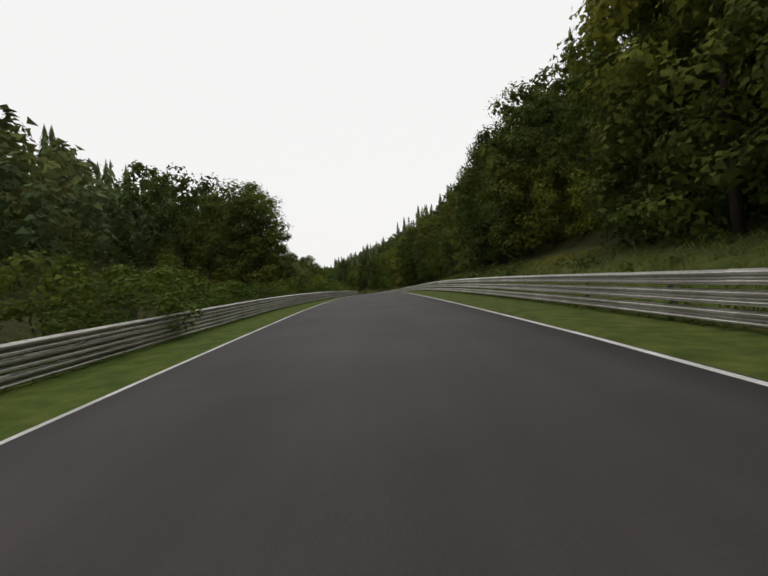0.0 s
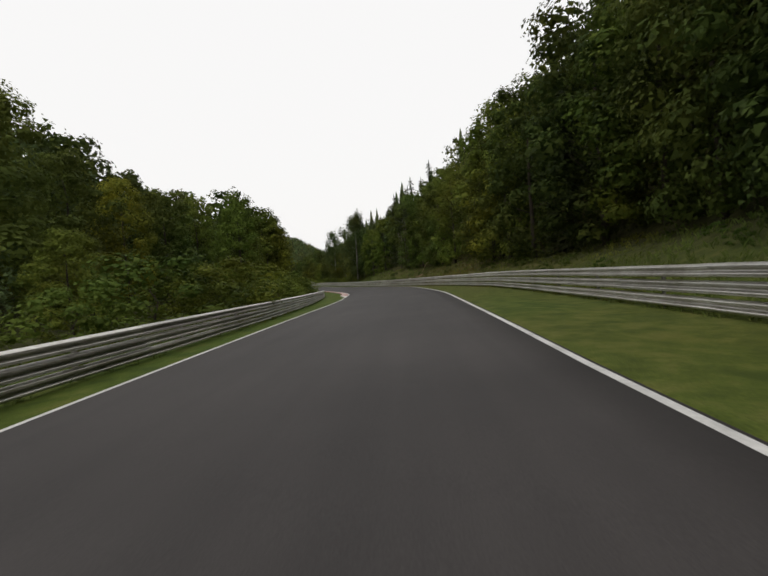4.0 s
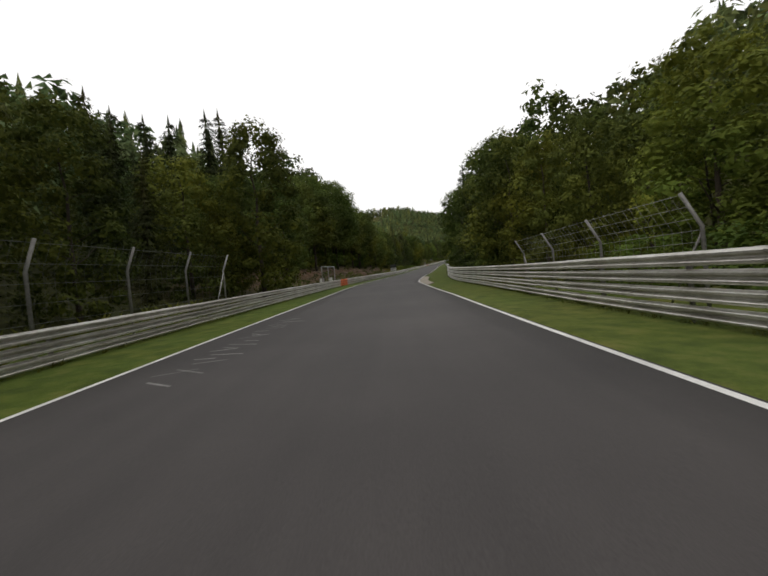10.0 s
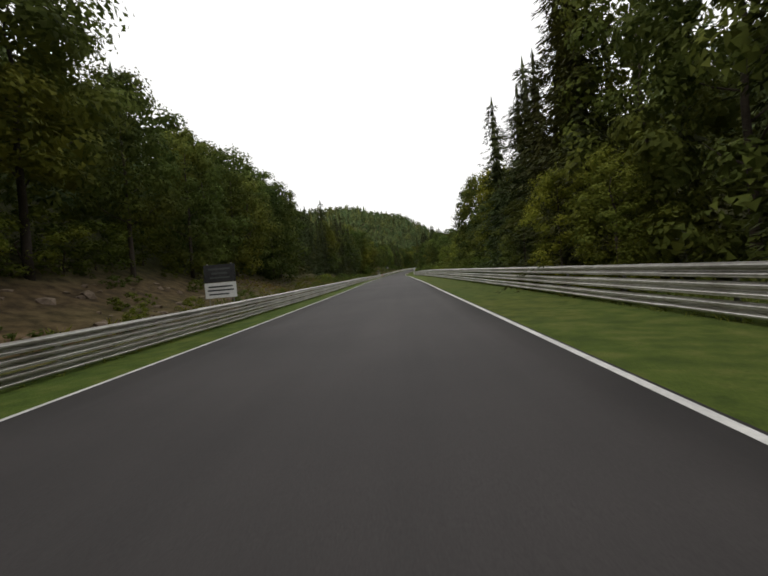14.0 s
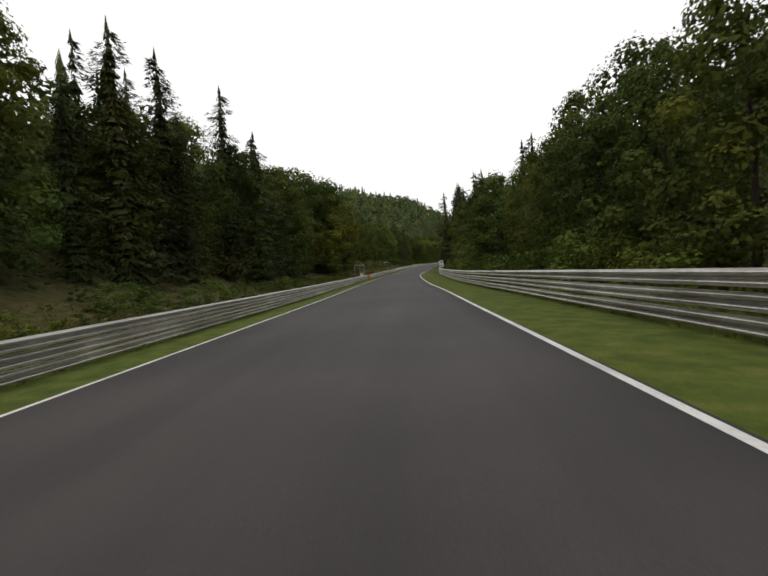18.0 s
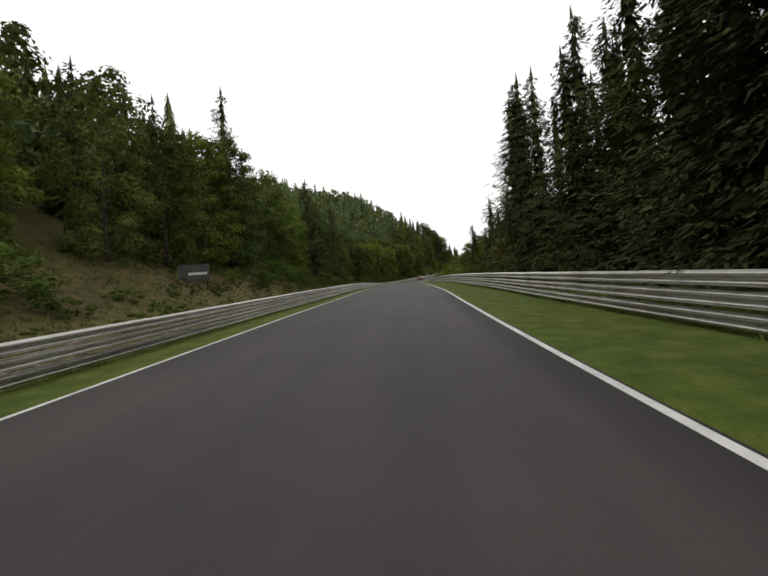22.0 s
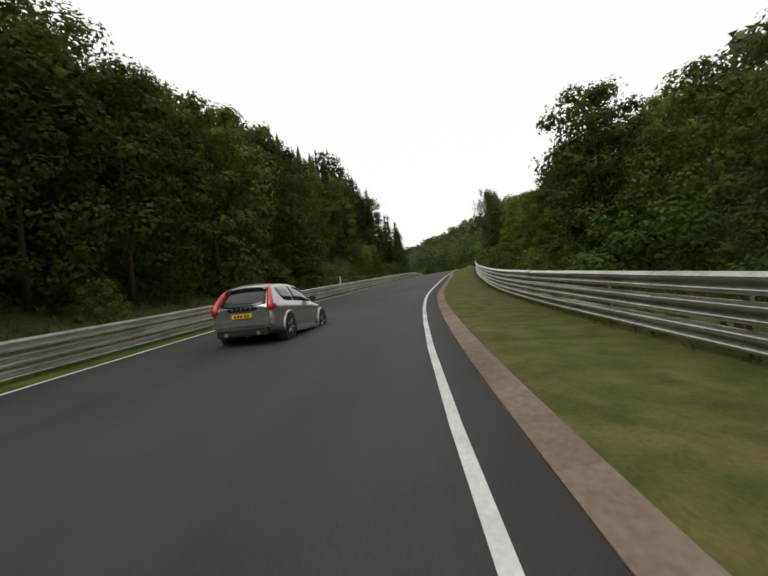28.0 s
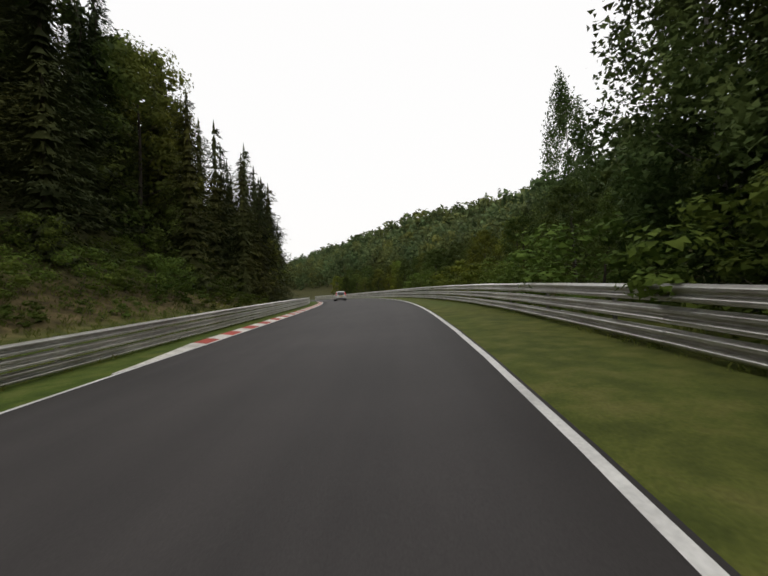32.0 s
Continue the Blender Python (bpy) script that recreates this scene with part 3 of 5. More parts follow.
def broad_crown(name, seed, mat, n_clump, per, tall=16.0, wide=4.2, low=0.06, leaf=0.33, inner=42, plump=1.0):
    """A crown of rounded clumps round limbs: coarse tufts inside, fine leaves outside; uneven outline, gaps between the clumps."""
    rs = np.random.RandomState(seed)
    cen, nrm, sizes = [], [], []
    for i in range(n_clump):
        z = low + (0.95 - low) * (i + rs.uniform()) / n_clump
        prof = (math.sin(math.pi * min(1, max(0.02, (z - low + 0.12) / (1.1 - low)))) ** 0.55) * (0.78 + 0.35 * rs.uniform())
        ang = i * 2.399 + rs.uniform(-0.5, 0.5)
        rad = wide * prof * math.sqrt(rs.uniform(0.22, 1.0))
        c = np.array([math.cos(ang) * rad, math.sin(ang) * rad, z * tall])
        r = rs.uniform(0.85, 1.7) * (wide / 4.2) * plump
        flat = np.array([r * 1.12, r * 1.12, r * 0.78])
        lean = np.array([math.cos(ang) * 0.5, math.sin(ang) * 0.5, 0.3])
        for count, lo, hi, size, fuzz in ((inner, 0.42, 0.68, leaf * 1.6, 0.2), (per, 0.66, 1.06, leaf, 0.32)):
            p = rs.normal(size=(count, 3))
            p += lean * (0.9 if size == leaf else 0.2)
            p /= np.linalg.norm(p, axis=1)[:, None]
            far = rs.uniform(lo, hi, count)
            sizes.append(size * (1.25 - 0.45 * (far - lo) / (hi - lo)))
            cen.append(c + p * far[:, None] * flat)
            nrm.append(p + np.array([0, 0, 0.25]) + rs.normal(size=(count, 3)) * fuzz)
    return quad_mesh(name, quads(np.concatenate(cen), np.concatenate(nrm), np.concatenate(sizes), rs), mat)


def spruce_crown(name, seed, mat, tall=18.0, wide=3.0, layers=26, sprays=9, low=0.05, gap=0.0, twigs=9, size=0.42):
    """Whorls of drooping boughs, each set with many small twigs of needles, narrowing to a tip."""
    rs = np.random.RandomState(seed)
    verts = []
    for i in range(layers):
        u = (i + rs.uniform(-0.3, 0.3)) / layers
        z = tall * (low + (1 - low) * u)
        reach = wide * (1 - u) ** 0.66 * rs.uniform(0.75, 1.15) + 0.15
        for k in range(max(4, int(sprays * (1 - 0.5 * u)))):
            if rs.uniform() < gap:
                continue
            a = k * math.tau / sprays + rs.uniform(-0.35, 0.35) + i * 0.7
            r = reach * rs.uniform(0.6, 1.2)
            d = np.array([math.cos(a), math.sin(a), 0])
            side = np.array([-d[1], d[0], 0])
            droop = rs.uniform(0.28, 0.5)
            n = max(3, int(twigs * min(1.0, 0.35 + r / wide)))
            f = rs.uniform(0.12, 1.0, n) ** 0.75
            off = rs.uniform(-1, 1, n) * (0.16 + 0.26 * r * (1.05 - f))
            root = d[None] * (r * f)[:, None] + side[None] * off[:, None]
            root[:, 2] = z - droop * r * f ** 1.5 + 0.10 * r * (f > 0.85) + rs.uniform(-0.12, 0.12, n)
            ln, w = size * rs.uniform(0.7, 1.4, n), size * rs.uniform(0.10, 0.20, n)
            tip = root + d[None] * (ln * 0.75)[:, None] + side[None] * (np.sign(off) * ln * 0.4)[:, None]
            tip[:, 2] -= ln * rs.uniform(0.0, 0.7, n)
            edge = side[None] * w[:, None] + np.stack([np.zeros(n), np.zeros(n), w * rs.uniform(-0.8, 0.8, n)], 1)
            verts.append(np.stack([root - edge, root + edge, tip], 1).reshape(-1, 3))
    core = []
    for i in range(layers):
        u = (i + 0.5) / layers
        z, reach = tall * (low + (1 - low) * u), wide * (1 - u) ** 0.66 * rs.uniform(0.24, 0.42) + 0.08
        z += rs.uniform(-0.35, 0.35) * tall / layers
        for k in range(13):
            a = (k + i * 0.37) * math.tau / 13 + rs.uniform(-0.1, 0.1)
            r, b = reach * rs.uniform(0.45, 1.2), rs.uniform(0.22, 0.32)
            core += [np.array([0, 0, z + tall / layers * rs.uniform(0.3, 1.3)]), np.array([math.cos(a - b) * r, math.sin(a - b) * r, z - r * 0.42]), np.array([math.cos(a + b) * r * 0.9, math.sin(a + b) * r * 0.9, z - r * 0.3])]
    for i in range(layers * 8):
        u = rs.uniform(0, 0.92)
        a = rs.uniform(0, math.tau)
        r = wide * (1 - u) ** 0.85 * rs.uniform(0.05, 0.42)
        c = np.array([math.cos(a) * r, math.sin(a) * r, tall * (low + (1 - low) * u) - 0.3])
        e = np.array([-math.sin(a), math.cos(a), 0]) * rs.uniform(0.05, 0.11)
        core += [c - e, c + e, c + np.array([math.cos(a) * 0.25, math.sin(a) * 0.25, -rs.uniform(0.3, 0.6)])]
    top = np.array([0, 0, tall * 1.03])
    for k in range(6):
        a = k * 1.05
        core += [top, top + np.array([math.cos(a) * 0.16, math.sin(a) * 0.16, -1.3]), top + np.array([math.cos(a + 0.8) * 0.06, math.sin(a + 0.8) * 0.06, -1.0])]
    return quad_mesh(name, np.concatenate(verts + [np.array(core)]), mat)


def birch_crown(name, seed, tall=18.0, wide=3.4, low=0.16, n=40):
    """Thin ascending limbs with hanging curtains of small leaves; sky shows through."""
    rs = np.random.RandomState(seed)
    cen, nrm = [], []
    for i in range(n):
        u = (i + rs.uniform()) / n
        z = tall * (low + (0.97 - low) * u)
        prof = math.sin(math.pi * min(1, (u * 0.9 + 0.12))) ** 0.7
        a = i * 2.4 + rs.uniform(-0.4, 0.4)
        r = wide * prof * rs.uniform(0.35, 1.0)
        for j in range(7):
            base = np.array([math.cos(a) * r, math.sin(a) * r, z]) + rs.normal(size=3) * 0.42
            m = rs.randint(40, 60)
            hang = np.linspace(0, rs.uniform(1.2, 2.6), m)[:, None] * np.array([[0, 0, -1.0]])
            cen.append(base + hang + rs.normal(size=(m, 3)) * 0.2)
            nrm.append(rs.normal(size=(m, 3)))
    return quad_mesh(name, quads(np.concatenate(cen), np.concatenate(nrm), 0.105, rs), LEAF_BIRCH)


def trunk_mesh(name, seed, mat, tall, r0, limbs, spread, lean=0.0, bare=0.25):
    """A tapered trunk with limbs that rise from it."""
    rs = random.Random(seed)
    bm = bmesh.new()
    pts = [(lean * tall * u * u + rs.uniform(-0.1, 0.1) * u, rs.uniform(-0.12, 0.12) * u * 2, -0.4 + (tall + 0.4) * u) for u in (0, 0.12, 0.3, 0.5, 0.7, 0.88, 1)]
    tube(bm, pts, r0, 7, 0.12)
    for i in range(limbs):
        u = bare + (0.92 - bare) * (i + rs.random()) / limbs
        a = i * 2.4 + rs.uniform(-0.4, 0.4)
        ln = spread * (1.15 - u) * rs.uniform(0.7, 1.1)
        z = tall * u
        x = lean * tall * u * u
        c, s_ = math.cos(a), math.sin(a)
        tube(bm, [(x, 0, z), (x + c * ln * 0.5, s_ * ln * 0.5, z + ln * 0.25), (x + c * ln, s_ * ln, z + ln * 0.65)], r0 * 0.34 * (1.1 - u), 5, 0.25)
    me = bpy.data.meshes.new(name)
    bm.to_mesh(me)
    bm.free()
    me.materials.append(mat)
    return me


T_BROAD = [trunk_mesh("trunk", 20 + i, BARK, 13.0, 0.24, 9, 3.6) for i in range(2)]
T_SPRUCE = [trunk_mesh("trunk", 30, BARK, 17.5, 0.2, 0, 1.0)]
T_BIRCH = [trunk_mesh("trunk", 40 + i, BARK_BIRCH, 16.5, 0.15, 9, 2.6, 0.02 * i) for i in range(2)]
T_SHRUB = [trunk_mesh("stem", 50, BARK, 1.9, 0.05, 5, 1.2, 0, 0.1)]
C_OAK = [broad_crown("crown", 1 + i, LEAF_OAK, 62, 100, 16, 4.3, 0.03, 0.135) for i in range(3)]
C_TALL = [broad_crown("crown", 6 + i, LEAF_OAK, 56, 96, 16, 4.4, 0.27, 0.13) for i in range(2)]
C_LIGHT = [broad_crown("crown", 11 + i, LEAF_LIGHT, 60, 100, 16, 3.9, 0.03, 0.125) for i in range(2)]
C_SPRUCE = [spruce_crown("crown", 21 + i, LEAF_SPRUCE, 18, 3.5 + 0.4 * i, 32, 12, 0.02, 0.04 * i, 32, 0.32) for i in range(3)]
C_BIRCH = [birch_crown("crown", 31 + i) for i in range(2)]
C_PINE = [broad_crown("crown", 38, LEAF_SPRUCE, 40, 60, 16, 2.9, 0.56, 0.11, 10, 0.62)]
C_SHRUB = [broad_crown("foliage", 41 + i, LEAF_SHRUB, 20, 96, 2.8, 1.7, 0.02, 0.055, 26) for i in range(3)]
KINDS = {
    "oak": ("broadleaf_tree", T_BROAD, C_OAK, 16.0, "broadleaf tree with dense dark green foliage at the forest edge", "tree"),
    "tall_oak": ("broadleaf_tree", T_BROAD, C_TALL, 16.0, "tall broadleaf tree with a bare lower trunk above an earth bank", "tree"),
    "light": ("young_broadleaf_tree", T_BROAD, C_LIGHT, 16.0, "light yellowish green broadleaf tree at the forest edge", "tree"),
    "spruce": ("spruce_tree", T_SPRUCE, C_SPRUCE, 18.0, "tall dark green spruce with drooping boughs", "tree"),
    "birch": ("birch_tree", T_BIRCH, C_BIRCH, 18.0, "slender birch with thin hanging foliage and pale bark", "tree"),
    "shrub": ("shrub", T_SHRUB, C_SHRUB, 2.8, "bright green roadside shrub behind the guardrail", "shrub"),
}
prng = random.Random(11)


def plant(kind, s, d, tall, wide=1.0):
    name, trunks, crowns, nominal, text, cat = KINDS[kind]
    k = tall / nominal
    m = Matrix.Translation(at(s, d, -0.05)) @ Matrix.Rotation(-heading(s), 4, "Z") @ Matrix.Rotation(radians(prng.uniform(-3, 3)), 4, "X") @ Matrix.Rotation(prng.uniform(0, math.tau), 4, "Z")
    ob = thing(name, m, text, cat, "trees and shrubs beside the track")
    sc = (k * wide, k * wide, k)
    for nm, me in (("stem" if kind == "shrub" else "trunk", prng.choice(trunks)), ("foliage" if kind == "shrub" else "crown", prng.choice(crowns))):
        part(nm, me, None, ob).scale = sc
    return ob


# stretches of planting: side, from, to, first row beyond the rail, step, rows, heights, kinds with shares
ZONES = [
    (1, -60, 20, 8.5, 5.0, 3, (14, 18), "oak oak light"),
    (1, 20, 100, 10.6, 5.0, 3, (14.5, 19.5), "oak oak oak spruce oak light"),
    (1, 100, 165, 9.5, 5.0, 3, (15.5, 20), "oak oak oak light spruce"),
    (1, 165, 198, 10.0, 5.0, 3, (14, 18), "light light oak"),
    (1, 198, 212, 11.5, 3.6, 3, (15.5, 18.5), "spruce"),
    (1, 212, 225, 8.5, 5.0, 2, (12.5, 15), "light oak"),
    (1, 224, 262, 6.0, 4.6, 2, (4.5, 7), "oak light oak"),
    (1, 232, 264, 14.0, 4.2, 2, (11, 14), "spruce spruce oak"),
    (1, 262, 300, 7.0, 5.0, 3, (6.5, 9.5), "oak light oak"),
    (1, 300, 311, 4.8, 4.8, 3, (9.5, 11.5), "oak oak light"),
    (1, 311, 328, 4.2, 4.4, 3, (12.5, 15.5), "oak oak spruce"),
    (1, 328, 358, 4.0, 4.0, 3, (12.5, 16), "oak oak oak spruce"),
    (1, 358, 380, 5.4, 4.6, 3, (13, 16), "oak oak spruce oak"),
    (1, 380, 412, 4.8, 4.4, 3, (14, 18), "spruce spruce oak"),
    (1, 412, 434, 4.8, 4.8, 2, (10, 12.5), "oak light oak"),
    (1, 434, 480, 5.2, 5.0, 2, (5.2, 7.4), "light oak light"),
    (1, 480, 496, 5.0, 4.6, 2, (7.5, 9.5), "oak oak spruce"),
    (1, 496, 528, 5.5, 4.8, 3, (9.5, 12), "oak oak spruce"),
    (1, 528, 552, 4.8, 4.8, 3, (11, 13.5), "oak oak spruce"),
    (1, 552, 576, 4.8, 2.9, 3, (15.5, 19), "spruce"),
    (1, 576, 626, 4.7, 3.2, 3, (14, 18), "spruce"),
    (1, 626, 662, 6.5, 5.0, 1, (6, 9), "spruce oak light"),
    (1, 662, 735, 6.0, 5.0, 1, (3.5, 5.5), "light oak light"),
    (1, 735, 752, 5.0, 4.0, 3, (5.5, 7.5), "oak oak light"),
    (1, 752, 772, 6.0, 4.0, 3, (7, 8.5), "oak oak light"),
    (1, 772, 800, 7.6, 4.0, 3, (8, 10), "oak light light"),
    (1, 800, 824, 7.0, 4.6, 3, (8.5, 11.5), "light light oak"),
    (1, 828, 960, 6.0, 4.2, 3, (5.5, 7.5), "oak light oak"),
    (-1, 44, 62, 11.0, 5.0, 3, (11, 14.5), "oak oak"),
    (-1, 62, 122, 7.5, 5.0, 5, (3.5, 6), "oak light oak"),
    (-1, -30, 42, 9.0, 5.0, 3, (3.5, 5.5), "oak light"),
    (-1, 122, 172, 14.0, 5.0, 2, (8, 13), "oak oak oak light"),
    (-1, 172, 216, 7.8, 4.8, 3, (13.5, 16.5), "oak oak oak light"),
    (-1, 216, 240, 9.0, 5.0, 3, (10.5, 12.5), "oak oak light"),
    (-1, 240, 251, 9.0, 5.0, 3, (10.5, 12.5), "oak oak light"),
    (-1, 251, 268, 9.0, 5.0, 3, (11.5, 13.5), "oak oak light"),
    (-1, 268, 290, 6.5, 5.0, 3, (9.5, 12), "spruce oak oak"),
    (-1, 290, 312, 6.5, 5.0, 3, (8.5, 10.5), "oak spruce oak"),
    (-1, 312, 326, 9.6, 4.4, 3, (8.5, 11), "tall_oak"),
    (-1, 326, 338, 9.8, 4.4, 3, (10, 12), "tall_oak"),
    (-1, 338, 347, 9.8, 4.4, 3, (13, 15), "tall_oak"),
    (-1, 347, 370, 9.8, 4.4, 3, (16.5, 18.8), "tall_oak"),
    (-1, 370, 382, 9.8, 4.4, 3, (13.5, 15.5), "tall_oak"),
    (-1, 382, 394, 9.8, 4.4, 3, (14.5, 16.5), "tall_oak"),
    (-1, 394, 402, 10.0, 4.4, 3, (11, 13), "tall_oak"),
    (-1, 402, 430, 8.5, 4.8, 3, (11.5, 13.5), "oak"),
    (-1, 430, 500, 12.5, 4.6, 3, (11.5, 15.5), "spruce oak spruce oak"),
    (-1, 500, 530, 11.5, 4.4, 3, (12.5, 16), "spruce spruce oak"),
    (-1, 546, 562, 11.0, 4.6, 3, (17.5, 20.5), "oak oak oak light"),
    (-1, 530, 546, 11.0, 4.6, 3, (14, 17), "oak oak oak light"),
    (-1, 562, 615, 12.0, 5.0, 3, (10.5, 13), "oak light oak spruce"),
    (-1, 615, 660, 12.5, 5.0, 3, (11, 14.5), "oak spruce light spruce"),
    (-1, 660, 706, 11.5, 4.6, 3, (13, 16), "spruce oak spruce"),
    (-1, 706, 785, 8.5, 4.6, 3, (12, 15.5), "oak oak oak light"),
    (-1, 785, 828, 16.0, 3.6, 4, (14, 18), "spruce oak spruce oak"),
    (-1, 828, 880, 15.0, 3.6, 4, (16.5, 21), "spruce spruce spruce oak"),
    (-1, 864, 915, 6.0, 3.4, 2, (14, 18), "spruce"),
    (-1, 880, 960, 7.0, 5.0, 3, (8, 13), "oak light spruce"),
]
INNER = []


def build_zones():
    for side, s0, s1, first, step, rows, (h0, h1), kinds in ZONES:
        names = kinds.split()
        for r in range(rows):
            s = s0 + prng.uniform(0, step)
            while s < s1:
                rail = table(RAIL_R, s) if side > 0 else -table(RAIL_L, s)
                kind = prng.choice(names)
                d = rail + first + r * step * 1.05 + prng.uniform(-1.2, 1.2) + (1.0 if r else 0)
                tall = prng.uniform(h0, h1) * (1.0 + 0.05 * r)
                if r > 1:
                    s += step
                    continue
                if r:
                    INNER.append((kind, s, side * d, tall))
                else:
                    plant(kind, s, side * d, tall, prng.uniform(0.85, 1.15))
                s += step * prng.uniform(0.8, 1.25)


build_zones()
# shrubs behind the guardrail: side, from, to, distance beyond the rail, step, heights
for side, s0, s1, off, step, h0, h1 in ((-1, -40, 62, 2.2, 2.3, 1.6, 2.9), (-1, 62, 122, 3.2, 2.8, 1.2, 2.4), (-1, 122, 285, 3.1, 2.1, 2.0, 3.4), (1, 235, 300, 4.0, 3.4, 1.4, 2.6),
                                         (-1, 315, 430, 3.0, 4.5, 0.6, 1.4), (-1, 312, 404, 10.0, 1.7, 1.8, 3.2), (-1, 560, 597, 7.0, 3.5, 1.0, 2.4), (-1, 614, 700, 7.0, 3.5, 1.0, 2.4), (-1, 440, 560, 5.0, 4.0, 0.7, 1.6), (1, 640, 735, 3.0, 2.8, 1.8, 3.4), (-1, 700, 790, 6.0, 4.0, 1.5, 3.0), (1, 820, 880, 2.8, 2.6, 2.0, 3.6), (-1, 796, 835, 9.5, 4.0, 1.4, 2.8), (-1, 835, 866, 7.5, 2.0, 1.0, 2.6), (-1, 826, 868, 11.0, 2.4, 1.2, 2.8), (1, 735, 820, 3.0, 2.4, 1.6, 3.0), (1, 412, 552, 2.4, 2.8, 1.5, 2.8), (1, 224, 264, 3.0, 2.8, 1.0, 2.2)):
    s = s0
    while s < s1:
        rail = table(RAIL_R, s) if side > 0 else -table(RAIL_L, s)
        plant("shrub", s, side * (rail + off + prng.uniform(-0.6, 0.9)), prng.uniform(h0, h1), prng.uniform(1.0, 1.7))
        s += 1.55 * step * prng.uniform(0.7, 1.3)
# trees that stand out
for kind, s, d, tall, wide in (("birch", 226.5, 12.0, 19.5, 1.35), ("birch", 231, 13.6, 21.5, 1.4), ("birch", 232.5, 15.5, 18.0, 1.1), ("birch", 257.5, 12.4, 19.8, 1.2), ("oak", 557, -15.5, 20.5, 1.15), ("oak", 563.5, -15.5, 16.5, 1.1), ("spruce", 303, -18, 12.7, 1.0), ("spruce", 306.5, -18.8, 12.3, 1.0), ("spruce", 310.5, -18, 12.9, 0.9), ("spruce", 315, -19, 14.5, 1.0), ("oak", 331, -14.0, 13.0, 1.0), ("spruce", 678, -15.5, 18.5, 1.0), ("oak", 49, -14.0, 14.0, 1.2), ("oak", 56.5, -17.5, 16.2, 1.15), ("oak", 45, -13.5, 12.5, 1.1), ("oak", 86, 30.0, 18.5, 1.2), ("oak", 478, 13.5, 9.6, 1.1), ("spruce", 498, -17, 17.5, 1.0), ("spruce", 503.5, -17, 18.2, 1.0), ("spruce", 515, -17, 20.6, 1.0), ("oak", 285, -14.5, 14.0, 1.2), ("oak", 269, -17.5, 13.2, 1.2), ("oak", 760, 12.0, 9.4, 1.1), ("oak", 275.0, 15.6, 15.0, 1.1), ("light", 293, 14.0, 9.8, 1.25),
                               ("spruce", 281.3, -9.8, 13.5, 1.0), ("oak", 309, -9.2, 14, 1.0), ("spruce", 407, 12.8, 17.5, 1.1), ("spruce", 411, 11.0, 16, 1.0), ("spruce", 487.6, -18.5, 20, 1.0), ("spruce", 519.5, -15.0, 17.5, 1.1), ("spruce", 524, -17.3, 18, 1.0),
                               ("spruce", 559.7, 9.6, 16.5, 1.1), ("spruce", 516, 15.0, 13.5, 1.1), ("spruce", 519, 17.0, 14.5, 1.1), ("oak", 523, 13.5, 12.5, 1.0), ("spruce", 588, 10.0, 13, 1.0), ("spruce", 604, 11.0, 13.6, 1.0), ("spruce", 651, 13.0, 10.0, 1.3), ("spruce", 653.5, 13.6, 8.6, 1.3), ("spruce", 572, 11.8, 17.0, 1.1), ("spruce", 582, 11.8, 15.5, 1.1), ("spruce", 655, -14.5, 15.0, 1.0), ("spruce", 658.5, -16.0, 16.5, 1.0), ("spruce", 623, -17.0, 19, 0.8), ("spruce", 663, -17.8, 20.5, 1.0),
                               ("birch", 825, 10.4, 15.5, 1.15), ("birch", 829, 12.3, 15.5, 1.2), ("birch", 849.5, 15.8, 16.6, 0.75), ("birch", 833, 12.8, 14.0, 1.2), ("oak", 829, 16.0, 13.0, 1.1), ("oak", 757, -17.0, 16.5, 1.2), ("oak", 763, -18.5, 16.5, 1.1), ("light", 826, 13.5, 12, 1.1), ("oak", 821, 14.5, 12.5, 1.0), ("spruce", 394, 11.0, 17.5, 1.1), ("spruce", 399, 12.0, 18, 1.1), ("light", 149, -14.5, 12.5, 0.9), ("spruce", 856, -14.0, 16.5, 1.0), ("spruce", 844, -17.5, 20, 1.0), ("oak", 190, -20, 17.0, 1.1), ("spruce", 321, -17.5, 16.5, 1.0), ("spruce", 325, -18.0, 17.8, 1.0),
                               ("spruce", 619, 12.5, 17, 1.0), ("spruce", 624.5, 14.0, 16, 1.0), ("spruce", 622, 12.8, 15.5, 0.9), ("spruce", 631, 13.8, 11.0, 1.5), ("spruce", 635, 13.5, 9.6, 1.4),
                               ("light", 817, -13.5, 6.0, 0.8), ("oak", 822, -13.0, 5.0, 0.9), ("light", 820, -15.5, 5.5, 1.2), ("light", 825, -16.5, 6.5, 1.1), ("light", 829, -15.0, 6.0, 0.9), ("light", 363.3, 11.4, 7.4, 0.85), ("oak", 493, 14.0, 11.8, 1.0), ("oak", 500, 14.3, 12.6, 1.0), ("spruce", 638.5, 13.4, 11.4, 1.5), ("birch", 832.6, 11.8, 16.0, 1.15), ("light", 389, 9.6, 5.5, 1.2), ("light", 394, 9.4, 6.0, 1.15), ("oak", 401, 9.8, 5.5, 1.2)):
    plant(kind, s, d, tall, wide)


